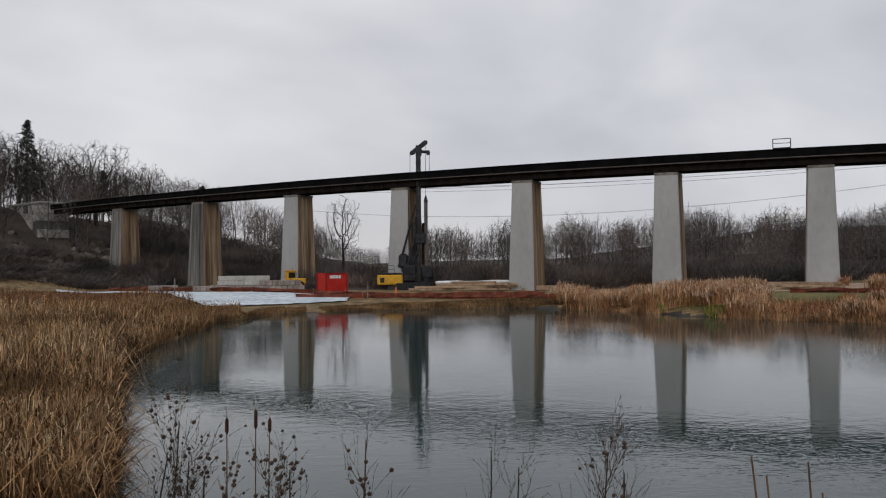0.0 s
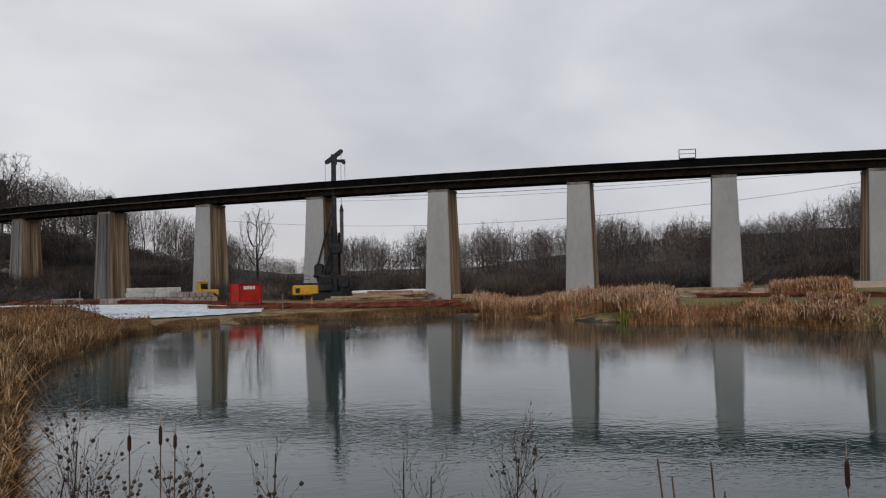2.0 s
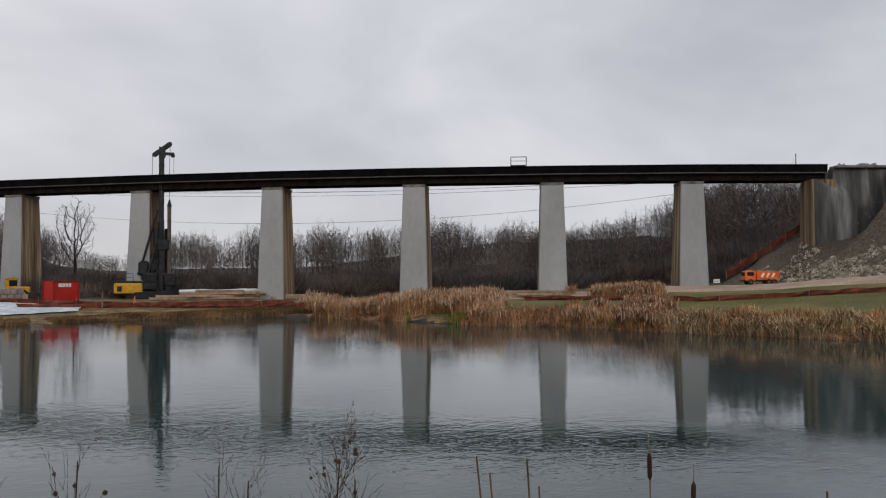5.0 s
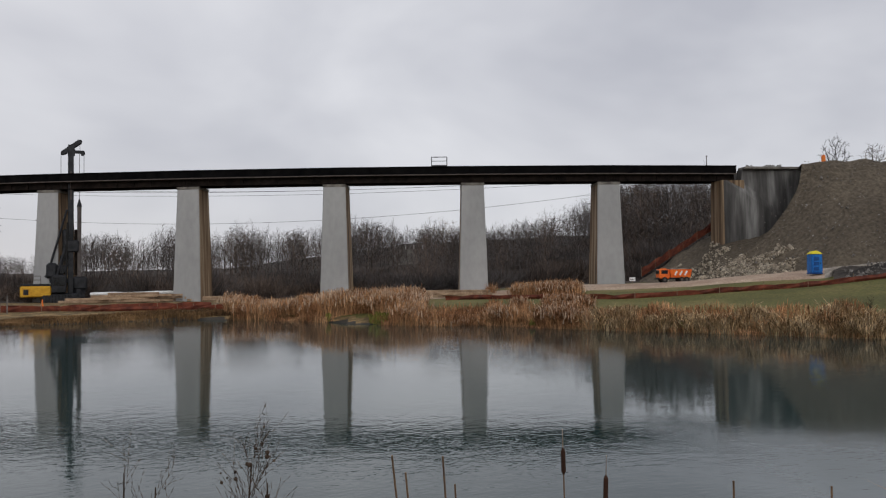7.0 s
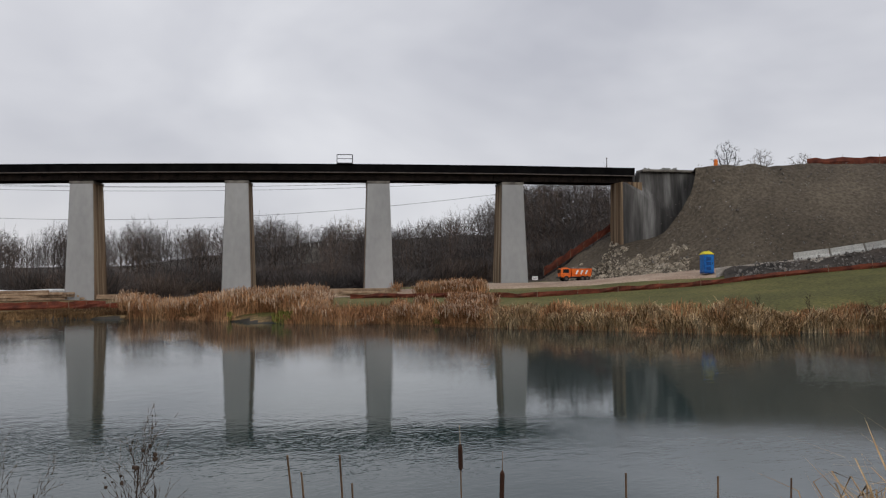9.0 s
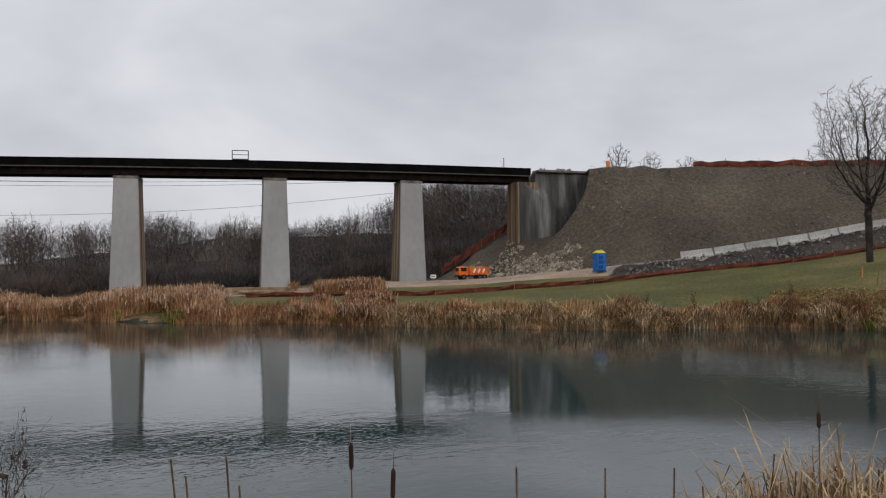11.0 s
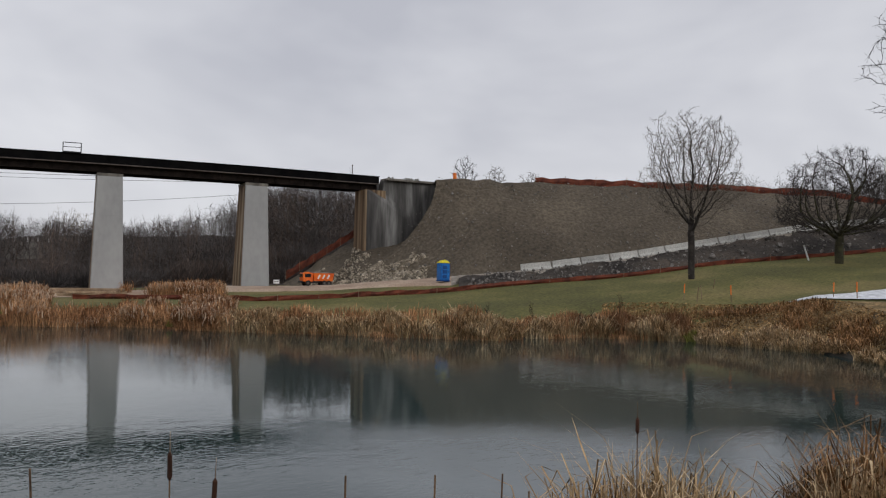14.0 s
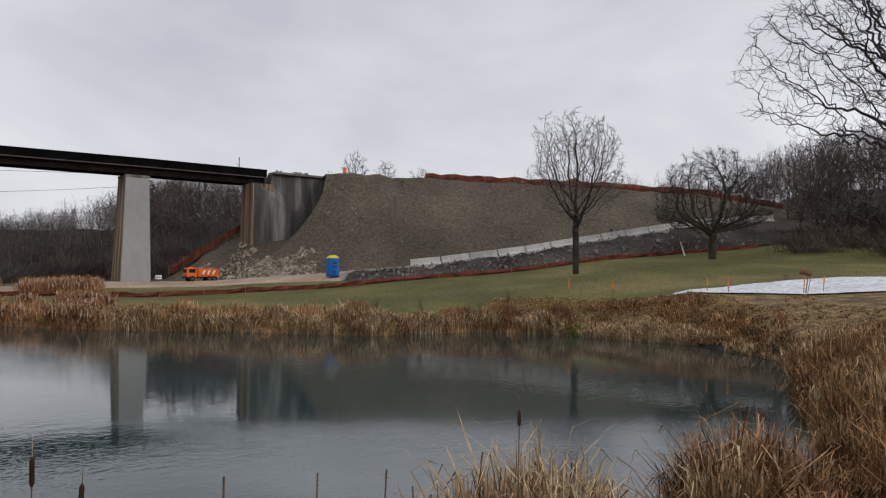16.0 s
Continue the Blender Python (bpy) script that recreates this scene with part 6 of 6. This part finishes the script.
sb = thing("site_sign", ground_pose(34.4, 105, 0, 0), "small white sign on a stake near the pier", "sign")
part("shaft", bx(-0.03, 0.03, -0.03, 0.03, 0, 0.9), M["stake"], sb)
part("panel", bx(-0.35, 0.35, -0.06, -0.035, 0.6, 1.05), M["white"], sb)
part("lettering_bar", bx(-0.25, 0.25, -0.07, -0.062, 0.78, 0.85), M["rigblack"], sb)

# orange traffic drum on the embankment
for az in (46.1,):
    z = along(CREST, az)[1]
    td = thing("traffic_drum", Matrix.Translation(polar(az, 115.5, z + 0.05)), "orange traffic drum on the embankment crest", "traffic drum")
    part("body", tb((0, 0, 0), (0, 0, 0.95), 0.28, 0.22, n=12), M["orange"], td)
    part("base", tb((0, 0, -0.02), (0, 0, 0.08), 0.4, 0.38, n=12), M["rubber"], td)


# far house and wall on the hill clearing
hz = on_ground(19.6, 245)
hs = thing("far_terrace", pose(hz.x, hz.y, 11.2, 0, 0, -20), "pale far terrace wall among the trees", "wall")
part("wall", bx(-6, 6, -0.4, 0.4, -4, 0.6), M["birch"], hs)
for x in (-4, -1, 1.5, 4):
    part("post", bx(x - 0.15, x + 0.15, -0.3, 0.3, 0.6, 1.8), M["house"], hs)


# power cables
def cable(p, q, sag, r, label):
    c = bpy.data.curves.new("power_cable", "CURVE")
    c.dimensions, c.bevel_depth, c.bevel_resolution = "3D", r, 1
    s = c.splines.new("POLY")
    s.points.add(24)
    for i in range(25):
        k = i / 24
        v = p.lerp(q, k)
        s.points[i].co = (v.x, v.y, v.z - 4 * sag * k * (1 - k), 1)
    c.materials.append(M["wire"])
    tagged(new("power_cable", c), label, "cable", "power cables")


def sky_point(az, el, d):
    return polar(az, d, 4 + d * math.tan(radians(el)))


for a, b, sag in (((-9.5, 4.0, 190), (38.5, 6.1, 150), 4.6), ((-9.5, 5.2, 190), (39, 6.4, 152), 2.2), ((-9.5, 5.35, 192), (39, 6.55, 154), 2.0), ((-9.5, 5.6, 190), (39, 6.7, 155), 2.6)):
    cable(sky_point(*a), sky_point(*b), sag, 0.03, "thin black power cable strung behind the bridge")


# ---- near plants at the water's edge ----
def build_cattail(az, el, d, length, lean, head=True, seed=0):
    tip = polar(az, d, 4 + d * math.tan(radians(el)))
    foot = Vector((tip.x - lean * 0.6, tip.y, ground_z(tip.x, tip.y) - 0.05))
    r = thing("cattail", Matrix.Translation(foot), "brown cattail head on a dry stalk" if head else "broken dry cattail stalk", "cattail", "cattails at the near bank")
    t = tip - foot
    if head:
        u = t.normalized()
        k = t - u * 0.03
        part("stalk", tb((0, 0, 0), t - u * (length + 0.03), 0.007, 0.005, n=6), M["stalk"], r)
        b = bmesh.new()
        s = t - u * (length + 0.03)
        tube(b, s, s + u * 0.02, 0.006, 0.015, n=10)
        tube(b, s + u * 0.02, s + u * (length - 0.02), 0.015, 0.0145, n=10)
        tube(b, s + u * (length - 0.02), s + u * length, 0.0145, 0.004, n=10)
        part("head", b, M["cattail"], r, "dark brown velvety seed head")
        part("spike", tb(s + u * length, t + u * 0.09, 0.003, 0.0015, n=5), M["stalk"], r)
    else:
        part("stalk", tb((0, 0, 0), t, 0.010, 0.007, n=6), M["stalk"], r)


for az, el, d, ln, lean in ((-16.32, -8.9, 7.0, 0.13, 0.0), (-14.4, -8.5, 7.2, 0.16, 0.02), (-13.55, -9.05, 7.0, 0.12, 0.05), (29.5, -10.95, 5.5, 0.17, -0.04),
                            (32.3, -12.6, 5.4, 0.19, 0.08), (58.8, -8.5, 7.0, 0.13, 0.0)):
    build_cattail(az, el, d, ln, lean)
for az, el, d, lean in ((18.1, -11.7, 6.0, -0.25), (19.0, -12.8, 6.0, -0.2), (21.5, -11.8, 6.0, -0.15), (22.3, -13.6, 6.0, -0.1), (40.3, -12.9, 6.0, 0.0), (46.0, -12.8, 6.5, 0.05), (50.3, -12.6, 7.0, 0.1), (52, -13.6, 7, -0.2)):
    build_cattail(az, el, d, 0, lean, head=False)


def build_weed(az, el, d, spread, seed, kids=(7, 4), seeds=0, tall=1.0):
    """A dead branching weed rooted on the near bank, its top at that bearing and elevation."""
    tip = polar(az, d, 4 + d * math.tan(radians(el)))
    z0 = ground_z(tip.x, tip.y) - 0.05
    h = tip.z - z0
    segs = grow(seed, h * 1.15, spread, 0.012, 2, 0.35, 0.2, kids, 0.3, 0.6 * tall)
    r = thing("dead_weed", Matrix.Translation((tip.x, tip.y, z0)), "dead brown branching weed on the near bank", "weed", "dead weeds at the near bank")
    v, f = tree_arrays(segs, min_r=0.003, thin=0.005, sides=5)
    mesh_ob("stem", v, f, M["weed"], r)
    if seeds:
        rng = np.random.default_rng(seed)
        b = bmesh.new()
        ends = [s[1] for s in segs if s[3] < 0.004]
        for i in rng.integers(0, len(ends), seeds):
            q = bmesh.ops.create_icosphere(b, subdivisions=1, radius=float(rng.uniform(0.007, 0.019)))
            bmesh.ops.translate(b, verts=q["verts"], vec=Vector(ends[i]))
        tagged(part("seed_head", b, M["weed"], r, "dark dry seed heads"), kind="stuff")


for az, el, d, sp, sd, kk, seeds in ((-20.3, -7.6, 6.5, 0.5, 201, (12, 6), 60), (-21.0, -9.6, 6.2, 0.6, 212, (11, 6), 40), (-19.4, -10.2, 6.2, 0.6, 213, (11, 6), 30), (-18.6, -11.0, 6.0, 0.7, 202, (9, 5), 10), (-14.3, -11.6, 5.8, 0.6, 203, (12, 7), 90), (-12.6, -11.3, 6.2, 0.6, 210, (8, 4), 30),
                                     (-8.0, -9.4, 6.3, 0.6, 204, (7, 3), 0), (0.8, -10.6, 6.0, 0.7, 205, (8, 4), 0), (2.6, -11.4, 6.2, 0.6, 206, (7, 4), 0),
                                     (8.6, -10.2, 6.0, 0.55, 207, (16, 7), 14), (9.6, -11.5, 5.8, 0.6, 208, (8, 4), 8), (-16.7, -12.3, 5.6, 0.6, 209, (8, 5), 25), (-7.6, -13.0, 5.6, 0.5, 211, (7, 4), 25)):
    build_weed(az, el, d, sp, sd, kk, seeds)
for az, d, h, sd in ((51.5, 60, 1.9, 221), (54.8, 62, 2.0, 222), (55.4, 63, 1.7, 223), (57.2, 64, 2.2, 224), (48.5, 60, 1.5, 225)):
    p = on_ground(az, d)
    r = thing("dead_weed", Matrix.Translation(p), "tall dead weed standing above the far bank grass", "weed", "dead weeds on the far bank")
    v, f = tree_arrays(grow(sd, h * 1.3, 0.6, 0.03, 2, 0.4, 0.4, (8, 4), 0.3, 0.6), min_r=0.012, thin=0.02)
    mesh_ob("stem", v, f, M["weed"], r)


# cones, planks and drift at the far shore
for az, d in ((17.9, 103), (22.3, 103), (9.0, 100), (-3.3, 104)):
    c = thing("traffic_cone", ground_pose(az, d), "orange traffic cone on the work site", "traffic cone", "traffic cones")
    part("base", bx(-0.22, 0.22, -0.22, 0.22, 0, 0.05, bevel=0.01), M["rubber"], c)
    part("body", tb((0, 0, 0.05), (0, 0, 0.95), 0.17, 0.03, n=12), M["orange"], c)
for az, d, l, turn in ((21.6, 71.5, 1.6, 5), (28.0, 68, 4.5, -4), (30.8, 66.5, 3.0, 6), (36.0, 61.2, 2.6, 8), (38.3, 63.5, 5.0, 2), (25.0, 73, 3.0, -3)):
    c = thing("plank", ground_pose(az, d, turn, 0.3), "pale weathered plank lying by the reeds", "plank", "planks on the far shore")
    part("board", bx(-l / 2, l / 2, -0.12, 0.12, -0.28, -0.2, bevel=0.02), M["birch"], c)
